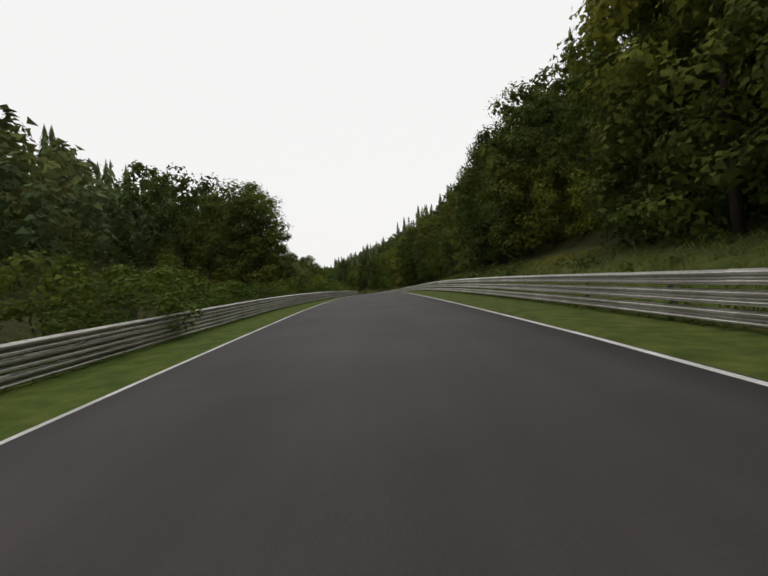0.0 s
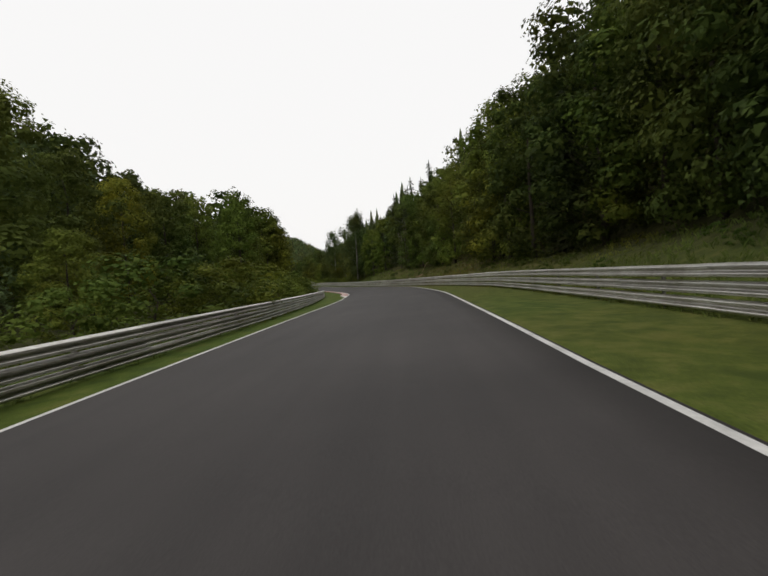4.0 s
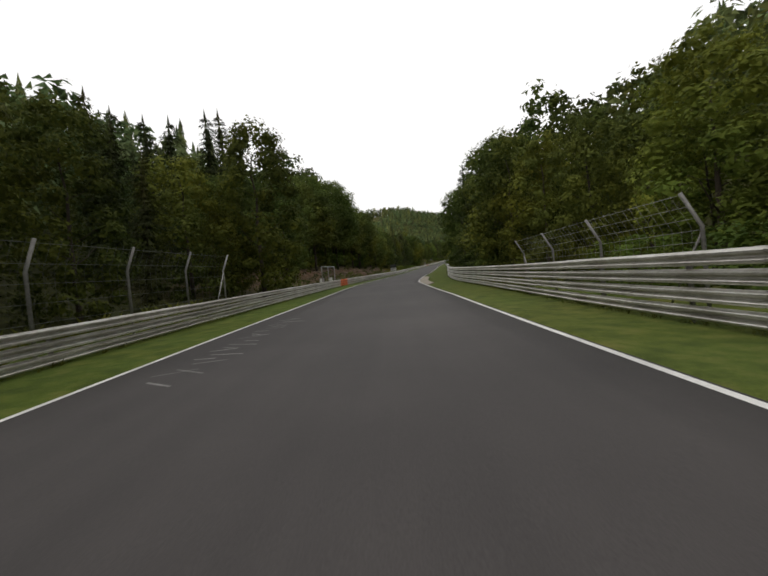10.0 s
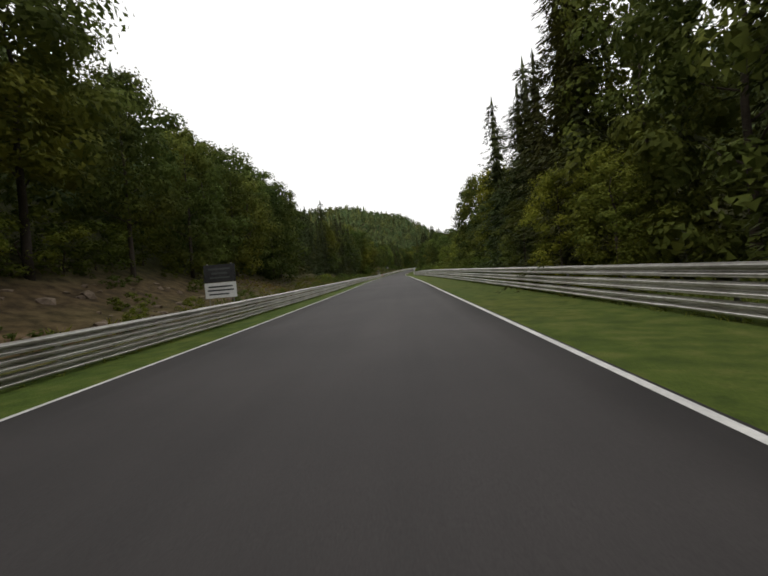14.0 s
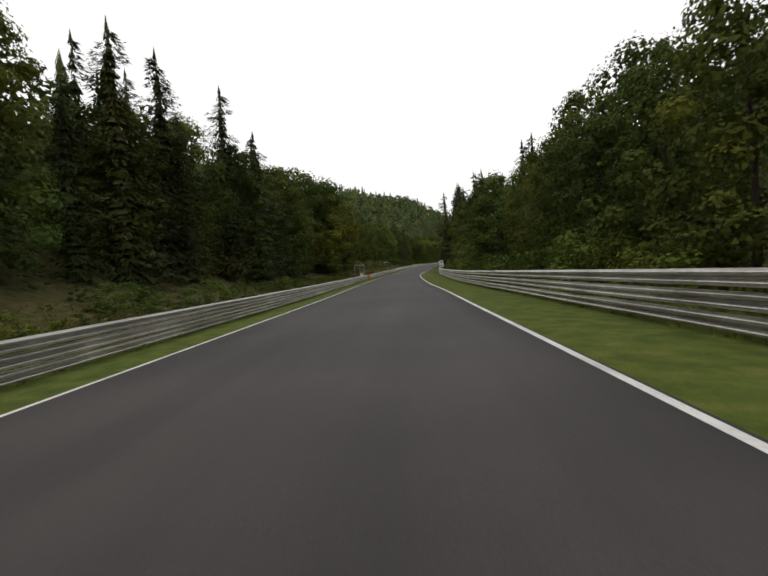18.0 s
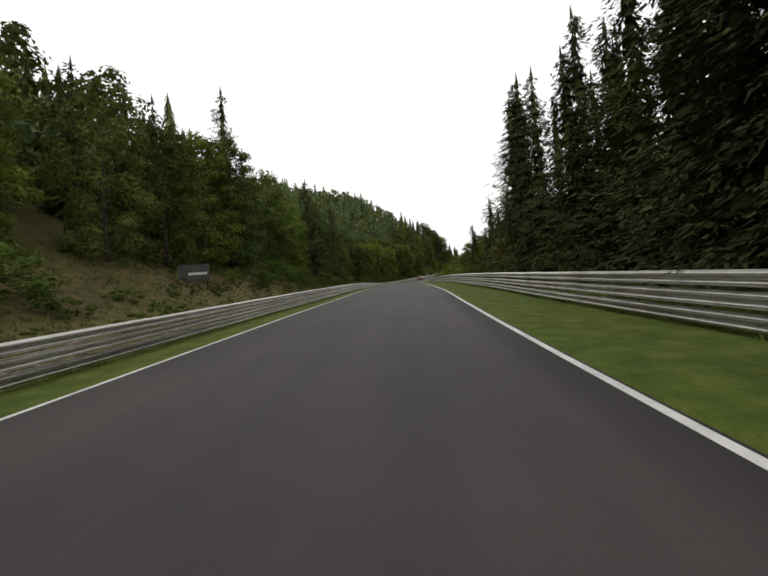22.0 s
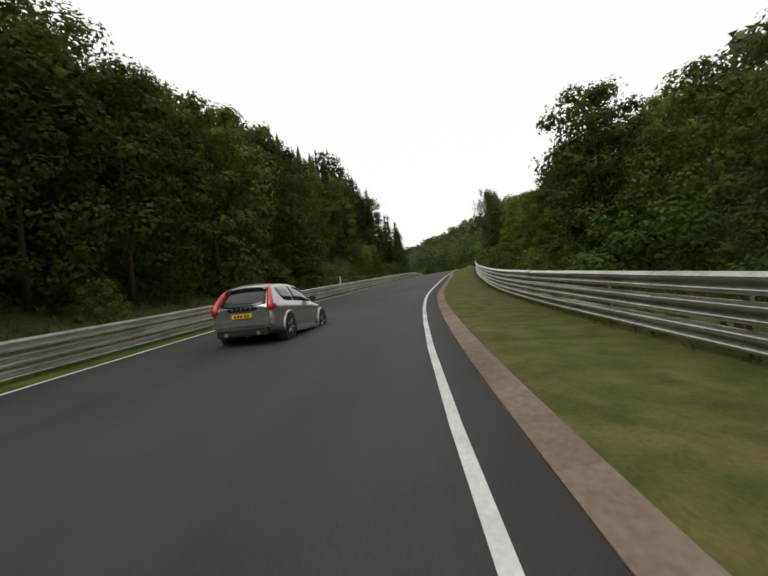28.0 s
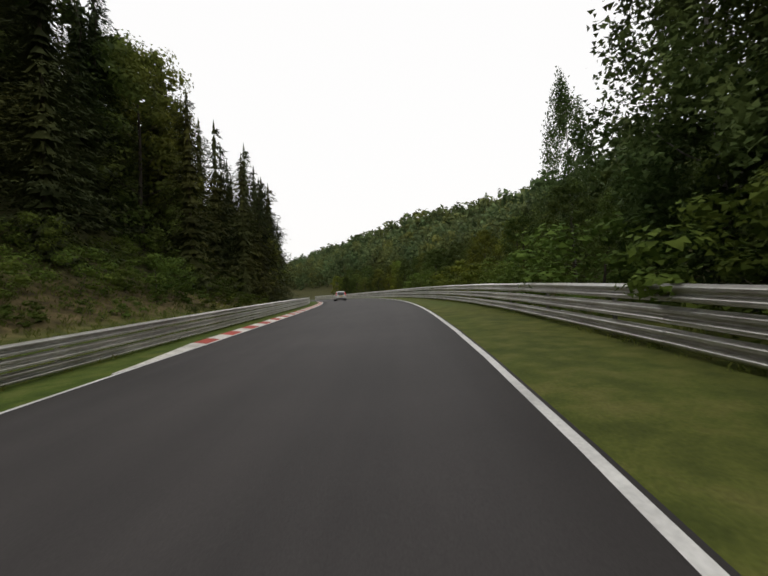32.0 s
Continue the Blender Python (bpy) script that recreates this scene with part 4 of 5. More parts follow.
def stem_thing(name, pts, r, mat, label, end=0.5, twigs=()):
    """A bare stem along points (s, d, height), a thing of its own, with side branches of its own mesh."""
    s, d, h = pts[0]
    ob = thing(name, Matrix.Translation(at(s, d, h)), label, "tree", "trees and shrubs beside the track")
    inv = ob.matrix_world.inverted()
    bm = bmesh.new()
    tube(bm, [inv @ at(*q) for q in pts], r, 9, end)
    part("trunk", bm, mat, ob)
    for way, r1 in twigs:
        bm = bmesh.new()
        tube(bm, [inv @ at(*q) for q in way], r1, 7, 0.3)
        part("branch", bm, mat, ob)
    return ob


pine = stem_thing("pine_tree", [(365.5, 10.9, -0.3), (365.55, 10.9, 2.0), (365.8, 10.7, 4.0), (366.0, 10.5, 5.2), (366.7, 10.25, 7.2), (367.2, 10.0, 9.0), (367.5, 9.9, 11.0), (367.8, 9.8, 14.6)], 0.15, BARK_RED,
                  "leaning forked pine with reddish bark and a thin high crown", 0.25,
                  [([(366.0, 10.5, 5.0), (366.45, 10.75, 6.1), (366.5, 10.65, 7.2), (366.3, 10.3, 8.7)], 0.085), ([(366.75, 10.2, 7.3), (367.3, 9.7, 7.5), (367.9, 9.6, 7.3)], 0.03),
                   ([(366.4, 10.3, 6.4), (367.0, 9.8, 6.4), (367.6, 9.7, 6.1)], 0.03), ([(366.35, 10.35, 8.3), (366.9, 10.1, 8.5), (367.1, 10.0, 8.1)], 0.025), ([(367.2, 10.0, 9.0), (366.7, 9.5, 9.8), (366.3, 9.3, 10.3)], 0.04)])
top = part("crown", C_PINE[0], None, pine, "thin dark needle crown")
top.location = pine.matrix_world.inverted() @ at(367.5, 9.9, 0.0)
# bare trunks in front of the spruce stand
for s, d, h, lean in ((196.6, 15.6, 11.0, 0.5), (198.6, 16.0, 11.4, 0.7), (201.5, 16.4, 8.0, 0.2), (204.0, 16.8, 9.0, 0.3)):
    stem_thing("dead_spruce", [(s, d, -0.3), (s + lean * 0.2, d, h * 0.35), (s + lean * 0.6, d + 0.1, h * 0.7), (s + lean, d, h)], 0.13, BARK_PALE, "bare grey trunk standing before dark spruces", 0.5,
               [([(s + lean * k / 8, d, h * k / 8), (s + lean * k / 8 + 0.3 * math.sin(k * 2.2), d - 0.5, h * k / 8 + 0.05)], 0.018) for k in (3, 4, 5, 6, 7)])


# ---- far woods ----
def far_tree(kind, rs, fine=0):
    if kind == "spruce":
        verts = []
        n, m = (36, 10) if fine else (12, 6)
        for i in range(n):
            u = i / n
            for k in range(m):
                r = (2.5 * (1 - u) ** 0.9 + 0.25) * rs.uniform(0.55, 1.2)
                a = k * math.tau / m + i * 0.6 + rs.uniform(-0.4, 0.4)
                d = np.array([math.cos(a), math.sin(a), 0])
                sd = np.array([-d[1], d[0], 0]) * r * 2.6 / m
                z = np.array([0, 0, 15.5 * (0.04 + 0.96 * u) + rs.uniform(-0.3, 0.3)])
                verts += [z + np.array([0, 0, 1.3]), z + d * r - sd - np.array([0, 0, r * 0.5]), z + d * r * 0.9 + sd - np.array([0, 0, r * 0.2])]
        return np.array(verts)
    clumps, per, leaf = ((13, 7, 0.9), (26, 17, 0.40), (34, 34, 0.24))[fine]
    cen, nrm = [], []
    for i in range(clumps):
        u = (i + rs.uniform()) / clumps
        rad = 3.4 * math.sin(math.pi * min(1, u * 0.85 + 0.15)) ** 0.6 * math.sqrt(rs.uniform(0.2, 1.0))
        c = np.array([math.cos(i * 2.4) * rad, math.sin(i * 2.4) * rad, 1.2 + 10.2 * u])
        p = rs.normal(size=(per, 3))
        p /= np.linalg.norm(p, axis=1)[:, None]
        cen.append(c + p * (rs.uniform(0.1, 1.0, per) ** 0.6)[:, None] * rs.uniform(1.0, 1.6))
        nrm.append(p + np.array([0, 0, 0.5]))
    return quads(np.concatenate(cen), np.concatenate(nrm), leaf, rs)


def build_inner():
    """The rows behind the forest edge, too many to count."""
    rs = np.random.RandomState(3)
    crowns = {}
    for key, src in (("oak", [broad_crown("crown", 61 + i, LEAF_OAK, 40, 26, 16, 4.3, 0.08, 0.24, 10) for i in range(3)]), ("spruce", [spruce_crown("crown", 65 + i, LEAF_SPRUCE, 18, 3.2, 24, 9, 0.08, 0.08, 11, 0.55) for i in range(2)])):
        crowns[key] = []
        for me in src:
            co = np.empty(len(me.vertices) * 3)
            me.vertices.foreach_get("co", co)
            crowns[key].append(co.reshape(-1, 3))
            bpy.data.meshes.remove(me)
    for key, mat, label in (("oak", LEAF_OAK, "dark broadleaf trees behind the forest edge"), ("spruce", LEAF_SPRUCE, "dark spruces behind the forest edge")):
        out = []
        for kind, s, d, tall in INNER:
            if (kind == "spruce") != (key == "spruce"):
                continue
            t = crowns[key][rs.randint(len(crowns[key]))]
            a, k = rs.uniform(0, 6.28), tall / (18 if key == "spruce" else 16)
            c, sn = math.cos(a), math.sin(a)
            out.append(t @ np.array([[c, sn, 0], [-sn, c, 0], [0, 0, 1]]) * k + np.array(at(s, d)))
        tagged(new("forest_rows", quad_mesh("forest_rows", np.concatenate(out), mat)), label, "woods", kind="stuff")


build_inner()


SPRUCE_L = [(0, 0.25), (320, 0.25), (340, 0.05), (600, 0.05), (640, 0.0), (680, 0.3), (780, 0.3), (800, 0.0), (1300, 0.0)]
SPRUCE_R = [(0, 0.1), (400, 0.1), (430, 0.7), (1300, 0.6)]


def build_far(name, side, mat, s0=-60, s1=1250):
    rs = np.random.RandomState(7 if side > 0 else 8)
    temp = {(k, f): [far_tree(k, rs, f) for _ in range(4)] for k in ("spruce", "oak") for f in (0, 1, 2)}
    out = []
    s = s0
    while s < s1:
        rail = table(RAIL_R, s) if side > 0 else -table(RAIL_L, s)
        thin = (side > 0 and 634 < s < 735) or (side < 0 and 62 < s < 175)
        d = rail + (12 if thin else 18) + rs.uniform(0, 4)
        while d < (150 if s < 860 else 330):
            ps, pd = s + rs.uniform(-3, 3), side * d
            nz = noise.noise(Vector((ps * 0.012, pd * 0.03, 5)))
            share = table(SPRUCE_R if side > 0 else SPRUCE_L, ps)
            if side < 0 and ps < 330:
                share = -0.6 if d > 40 else 0.9
            kind = "spruce" if nz + rs.uniform(-0.25, 0.25) > share else "oak"
            near = 2 if d < 30 and (thin or side > 0 and 430 < s < 530) else 1 if d < 50 else 0
            t = temp[(kind, near)][rs.randint(4)]
            a, k = rs.uniform(0, 6.28), rs.uniform(0.75, 1.2)
            if thin and d < rail + 24:
                k *= 0.5
            elif side > 0 and 440 < s < 475 and d < 36:
                k *= 0.82
            c, sn = math.cos(a), math.sin(a)
            v = t @ np.array([[c, sn, 0], [-sn, c, 0], [0, 0, 1]]) * k
            out.append(v + np.array(at(ps, pd)))
            d += rs.uniform(4.6, 7.0) * (1 + d / 260)
        s += 5.0 if side < 0 and s < 330 else 6.0
    tagged(new(name, quad_mesh(name, np.concatenate(out), mat)), "dense mixed woods covering the valley slope, haze put into their leaf colour", "woods", kind="stuff")


build_far("woods", -1, LEAF_FAR_HAZED)
build_far("woods", 1, LEAF_FAR_HAZED)


# ---- kerbs ----
def kerb_block(width, length, rise, mat, name, end=None):
    """One kerb block: rounded, higher at its outer edge; x across, y along; end: the width at its far end, where it tapers."""
    bm = bmesh.new()
    rows = []
    for y, w in ((-length / 2 + 0.008, width), (length / 2 - 0.008, width if end is None else end)):
        r = rise * min(1.0, 0.4 + w)
        prof = [(0, -0.06), (0, 0.006), (w * 0.25, r * 0.45), (w * 0.5, r * 0.75), (w * 0.88, r), (w * 0.97, r * 0.86), (w, r * 0.5), (w, -0.06)]
        rows.append([bm.verts.new((x, y, z)) for x, z in prof])
    n = len(prof)
    for k in range(n):
        bm.faces.new((rows[0][k], rows[0][(k + 1) % n], rows[1][(k + 1) % n], rows[1][k]))
    bm.faces.new(rows[0][::-1])
    bm.faces.new(rows[1])
    bmesh.ops.recalc_face_normals(bm, faces=bm.faces)
    me = bpy.data.meshes.new(name)
    bm.to_mesh(me)
    bm.free()
    me.materials.append(mat)
    return me


def build_kerb(label, side, s0, s1, inner, width, length, rise, mats, ends=0):
    """A row of blocks along the track's edge; mats take turns; the first and last few stay in the last material."""
    mid = (s0 + s1) / 2
    kerb = thing("kerb", along(mid, side * (inner(mid) if callable(inner) else inner)), label, "kerb", "kerbs of the track")
    inv = kerb.matrix_world.inverted()
    meshes = [kerb_block(width, length, rise, m, "kerb_block") for m in mats]
    n = int((s1 - s0) / length)
    for i in range(n):
        s = s0 + (i + 0.5) * length
        d = inner(s) if callable(inner) else inner
        a, b = at(s - length / 2, side * d), at(s + length / 2, side * d)
        y = (b - a).normalized() * side
        x = y.cross(Vector((0, 0, 1))).normalized()
        m = Matrix((x, y, x.cross(y))).transposed().to_4x4()
        m.translation = (a + b) / 2
        me = meshes[-1] if i < ends or i >= n - ends else meshes[i % len(meshes)]
        w0, w1 = (width * max(0.06, min(1, q / 4, (n - q) / 4)) for q in (i, i + 1))
        if w0 != w1:
            if side < 0:
                w0, w1 = w1, w0
            me = kerb_block(w0, length, rise, me.materials[0], "kerb_block", w1)
        ob = part("kerb_block", me, None, kerb)
        ob.matrix_local = inv @ m @ Matrix.Translation((0, 0, rng.uniform(-0.006, 0.004)))


build_kerb("red and white painted kerb along a left bend", -1, 148, 203, 4.13, 0.82, 1.5, 0.09, (KERB_RED, KERB_WHITE), 3)
build_kerb("red and white painted kerb before a left bend", -1, 829, 900, 4.13, 0.5, 1.1, 0.06, (KERB_RED, KERB_WHITE), 4)
build_kerb("pale concrete slab kerb with a stepped outer edge", 1, 316, 345, lambda s: right_edge(s) + 0.01, 1.05, 1.0, 0.05, (CONCRETE,))
build_kerb("dusty concrete kerb on the inside of a right bend", 1, 712, 797, lambda s: right_edge(s) + 0.02, 0.38, 1.0, 0.05, (EARTH_KERB,))
build_kerb("dusty ribbed concrete kerb worn into the verge", 1, 550, 570, lambda s: right_edge(s) + 0.01, 0.5, 0.4, 0.045, (EARTH_KERB,))
for i, (s0, s1, d0, d1) in enumerate(((549, 582, 4.1, 4.75), (704, 722, 4.1, 5.2))):
    def outer(s, s0=s0, s1=s1, d0=d0, d1=d1):
        u = (s - s0) / (s1 - s0)
        return right_edge(s) + (d1 - d0) * math.sin(math.pi * min(1, max(0, u))) * (0.8 + 0.2 * math.sin(s * 2.1))
    tagged(new("worn_earth", ribbon("worn_earth", right_edge, outer, 0.035, s0, s1, WORN_EARTH, 0.5, 3)), "bare earth worn into the verge at the track edge", "bare earth", kind="structure")


# scribbled strokes of white paint on the asphalt, too worn to read
CHALK = two_scale("faded_road_paint", (0.09, 0.085, 0.08), (0.30, 0.29, 0.28), 2.0, 30, 0.8, 0.2, 0.004)
crng = random.Random(9)
verts, faces = [], []
for k in range(21):
    s0, d0 = 283.4 + 0.45 * k, -3.1 + crng.uniform(-0.15, 0.25)
    w, slant, thick = crng.uniform(0.4, 0.9), crng.uniform(-0.5, 0.5), crng.uniform(0.04, 0.075)
    n = len(verts)
    verts += [at(s0, d0, 0.005), at(s0 + slant, d0 + w, 0.005), at(s0 + slant + thick, d0 + w, 0.005), at(s0 + thick, d0, 0.005)]
    faces.append((n, n + 1, n + 2, n + 3))
tagged(new("faded_road_paint", mesh_of("faded_road_paint", verts, faces, CHALK)), "faded white paint strokes scrawled on the asphalt", "road marking", kind="structure")


def build_stones(name, label, rows, seed, mat):
    """Stones and clods that lie in a bank: side, from, to, distances beyond the rail, count, sizes."""
    rs = np.random.RandomState(seed)
    ico = bmesh.new()
    bmesh.ops.create_icosphere(ico, subdivisions=1, radius=1.0)
    base = np.array([v.co[:] for v in ico.verts])
    tris = [[v.index for v in f.verts] for f in ico.faces]
    ico.free()
    verts, faces = [], []
    for side, s0, s1, d0, d1, count, lo, hi in rows:
        for _ in range(count):
            s = rs.uniform(s0, s1)
            rail = table(RAIL_R, s) if side > 0 else -table(RAIL_L, s)
            p = np.array(at(s, side * (rail + rs.uniform(d0, d1))))
            k = rs.uniform(lo, hi)
            q = base * (1 + rs.uniform(-0.3, 0.3, (len(base), 1))) * np.array([rs.uniform(0.7, 1.4), rs.uniform(0.7, 1.4), rs.uniform(0.4, 0.8)]) * k
            n = len(verts)
            verts += list(q + p)
            faces += [[i + n for i in f] for f in tris]
    tagged(new(name, mesh_of(name, verts, faces, mat)), label, "stones", kind="stuff")


STONE = two_scale("bank_stone", (0.09, 0.065, 0.045), (0.27, 0.21, 0.155), 1.5, 9, 0.95, 0.6)
build_stones("bank_stones", "brown stones and clods lying in the earth bank", [(-1, 316, 402, 1.5, 8.5, 330, 0.08, 0.36), (-1, 440, 520, 1.0, 6, 90, 0.06, 0.22), (-1, 575, 660, 0.8, 4, 130, 0.07, 0.26)], 4, STONE)
for pts, r, text in (([(183.2, 12.9, 0.05), (182.4, 13.0, 0.5), (181.6, 13.1, 1.15), (180.9, 13.1, 1.6), (180.2, 13.4, 1.75)], 0.05, "thin pale pole leaning on the grassy bank"),
                     ([(181.2, 10.9, 0.07), (180.9, 11.4, 0.09), (180.7, 12.0, 0.12)], 0.075, "pale fallen log lying on the grassy bank"),
                     ([(180.9, 10.8, 0.07), (180.55, 11.4, 0.09), (180.3, 12.1, 0.12)], 0.085, "pale fallen log lying on the grassy bank")):
    log = thing("fallen_log", Matrix.Translation(at(*pts[0])), text, "log", "fallen logs")
    inv = log.matrix_world.inverted()
    bm = bmesh.new()
    tube(bm, [inv @ at(*q) for q in pts], r, 8, 0.7)
    part("trunk", bm, PLANK, log)
plate = thing("rail_marker", along(172, 6.95, 1.06), "small white plate standing on top of the guardrail", "marker")
bm = bmesh.new()
box(bm, -0.14, 0.14, -0.01, 0.01, 0.0, 0.2, 0.004)
part("plate", bm, WHITE, plate)


# ---- signs and fences ----
def bars(parent, rows, mat, y=-0.012):
    """Unreadable writing as plain bars: x, z, width, height on a board that faces -y."""
    for x, z, w, h in rows:
        bm = bmesh.new()
        box(bm, x - w / 2, x + w / 2, y - 0.004, y, z - h / 2, z + h / 2)
        part("printed_bar", bm, mat, parent)


def board(parent, x0, x1, z0, z1, mat, name="panel", thick=0.03, label=""):
    bm = bmesh.new()
    box(bm, x0, x1, -thick / 2 + 0.004, thick / 2, z0, z1, 0.006)
    return part(name, bm, mat, parent, label)


def leg(parent, x, top, y=0.05, r=0.03, mat=None):
    bm = bmesh.new()
    tube(bm, [(x, y, -0.4), (x, y, top)], r, 8)
    part("leg", bm, mat or POST, parent)


warn = thing("track_sign", along(394, -7.7, 0, 6), "two-part track sign, dark panel over a white one, behind the rail", "sign")
leg(warn, -0.6, 2.7), leg(warn, 0.6, 2.7)
top = board(warn, -0.78, 0.78, 1.75, 2.65, BLACKISH, "upper_panel")
bars(top, [(0, 2.42, 1.1, 0.10), (0, 2.2, 0.8, 0.10), (0, 1.98, 1.0, 0.08)], GREY_BOARD)
low = board(warn, -0.78, 0.78, 0.95, 1.72, WHITE, "lower_panel")
bars(low, [(0, 1.52, 1.2, 0.08), (0, 1.34, 1.3, 0.08), (-0.1, 1.14, 1.0, 0.07)], GREY_BOARD)

km = thing("distance_sign", along(551.1, 8.3, 0, -4) @ Matrix.Rotation(radians(-8), 4, "Y"), "crooked white distance sign with black number, standing behind the rail", "sign")
leg(km, 0, 2.5)
face = board(km, -0.40, 0.40, 1.35, 2.55, WHITE)
txt = bpy.data.curves.new("number", "FONT")
txt.body, txt.size, txt.align_x, txt.extrude, txt.offset = "12", 0.5, "CENTER", 0.003, 0.012
tmp = bpy.data.objects.new("number", txt)
num = bpy.data.meshes.new_from_object(tmp)
bpy.data.objects.remove(tmp)
num.materials.clear()
num.materials.append(BLACKISH)
ob = part("number", num, None, face)
ob.matrix_local = Matrix.Translation((0, -0.016, 2.08)) @ Matrix.Rotation(radians(90), 4, "X")
bars(face, [(-0.1, 1.575, 0.46, 0.15), (-0.1, 1.69, 0.46, 0.05), (-0.06, 1.86, 0.2, 0.04), (0.02, 1.93, 0.12, 0.03)], BLUE)
bars(face, [(0.25, 1.63, 0.2, 0.32)], YELLOW)
bars(face, [(0.25, 1.60, 0.09, 0.16), (0.25, 1.71, 0.04, 0.03)], BLACKISH, -0.016)

ad = thing("billboard", along(608, -13.2, 0, 14), "dark grey billboard on legs on the grassy bank", "billboard")
leg(ad, -0.8, 1.5, mat=BARK), leg(ad, 0.8, 1.5, mat=BARK)
pan = board(ad, -1.0, 1.0, 0.3, 1.4, GREY_BOARD, thick=0.05)
bars(pan, [(0.25, 0.78, 1.2, 0.17)], WHITE, -0.022)

post = thing("marker_post", along(782, -6.9), "white roadside marker post with a red cap", "marker post")
bm = bmesh.new()
box(bm, -0.06, 0.06, -0.05, 0.05, -0.3, 1.5, 0.015)
part("shaft", bm, WHITE, post)
bm = bmesh.new()
box(bm, -0.07, 0.07, -0.06, 0.06, 1.5, 1.75, 0.015)
part("cap", bm, KERB_RED, post, "red cap")

plank = thing("plank_stack", along(545.5, -8.6), "weathered wooden boards stacked behind the guardrail", "boards")
for k in range(4):
    bm = bmesh.new()
    box(bm, -0.35, 0.35, -1.1 + 0.05 * k, 1.1, 0.12 * k, 0.12 * k + 0.11, 0.008)
    part("plank", bm, PLANK, plank)
for s, d in ((284, -7.0), (230, -7.4)):
    tag = thing("rail_marker", along(s, d, 0.86), "small white plate standing on top of the guardrail", "marker")
    bm = bmesh.new()
    box(bm, -0.16, 0.16, -0.01, 0.01, 0.0, 0.14, 0.004)
    part("plate", bm, WHITE, tag)


def build_fence(label, side, s0, s1, off, posts, tall, crank, mesh_step, wire=WIRE, bar=False):
    """Catch fence behind the rail: posts, cranked over the track, with wires strung between and a net of wire."""
    mid = (s0 + s1) / 2
    rail = table(RAIL_R, mid) if side > 0 else -table(RAIL_L, mid)
    f = thing("catch_fence", along(mid, side * (rail + off)), label, "fence", "catch fences")
    inv = f.matrix_world.inverted()
    ss = np.linspace(s0, s1, posts)

    def spot(s, z):
        r = table(RAIL_R, s) if side > 0 else -table(RAIL_L, s)
        over = max(0.0, z - (tall - 0.8)) * crank
        return inv @ at(s, side * (r + off - over), z)
    for i, s in enumerate(ss):
        bm = bmesh.new()
        tube(bm, [spot(s, z) for z in (-0.3, tall - 0.8, tall)], 0.045, 8)
        part("post", bm, POST, f)
        if i in (0, posts - 1):
            bm = bmesh.new()
            e = s + (1.3 if i else -1.3) * -1
            tube(bm, [spot(s, tall - 0.9), spot(e, 0.2)], 0.03, 6)
            part("brace", bm, POST, f)
    if bar:
        bm = bmesh.new()
        tube(bm, [spot(s, tall + 0.03) for s in ss], 0.05, 8)
        part("top_bar", bm, WIRE, f)
    z = 0.9
    while z < tall + 0.01:
        bm = bmesh.new()
        tube(bm, [spot(s, z) for s in ss], 0.007, 4)
        part("wire", bm, wire, f)
        z += mesh_step
    bm = bmesh.new()
    n = int((s1 - s0) / 0.35)
    for i in range(n + 1):
        s = s0 + (s1 - s0) * i / n
        tube(bm, [spot(s, 0.9), spot(s, tall - 0.8), spot(s, tall)], 0.0035, 3)
    tagged(part("net", bm, wire, f), kind="stuff")


DARK_WIRE = two_scale("dull_wire", (0.07, 0.075, 0.07), (0.15, 0.155, 0.15), 1.2, 12, 0.7, 0.1)
build_fence("tall galvanised catch fence with cranked posts behind the rail", 1, 286.5, 301, 0.9, 4, 2.9, 0.55, 0.28)
build_fence("tall grey catch fence with wire net behind the rail", -1, 279, 298, 1.1, 6, 3.0, 0.4, 0.5, DARK_WIRE)
build_fence("low frame of posts with a wire net behind the rail", -1, 322.6, 329, 0.8, 3, 2.5, 0.0, 0.25, DARK_WIRE, True)
build_fence("grey wire fence with a pale top bar behind the rail", -1, 541, 552.5, 1.1, 3, 2.75, 0.0, 0.3, DARK_WIRE, True)
for s, d, h in ((551.6, -7.55, 1.25), (550.7, -7.55, 1.15), (323.4, -7.35, 1.2), (327.8, -7.35, 1.2)):
    chest = thing("marshal_box", along(s, d, 0, 8), "small pale equipment box on a post behind the guardrail", "box", "boxes at the marshal posts")
    board(chest, -0.24, 0.24, h - 0.42, h, WHITE, "body", 0.3)
    board(chest, -0.27, 0.27, h, h + 0.04, POST, "lid", 0.36)
    leg(chest, 0, h - 0.42, 0.0)


# ---- cars ----
def glossy(name, colour, rough=0.3, metal=0.0, coat=0.0):
    m, n, l, b = node_mat(name, rough, metal, 0.5)
    dust = noise_tex(n, l, 6, 4)
    col = mix(n, l, 0.35, colour, ramp(n, l, dust, [(0.35, tuple(c * 0.7 for c in colour)), (0.7, tuple(min(1, c * 1.15) for c in colour))]))
    l.new(col, b.inputs["Base Color"])
    b.inputs["Coat Weight"].default_value = coat
    return m


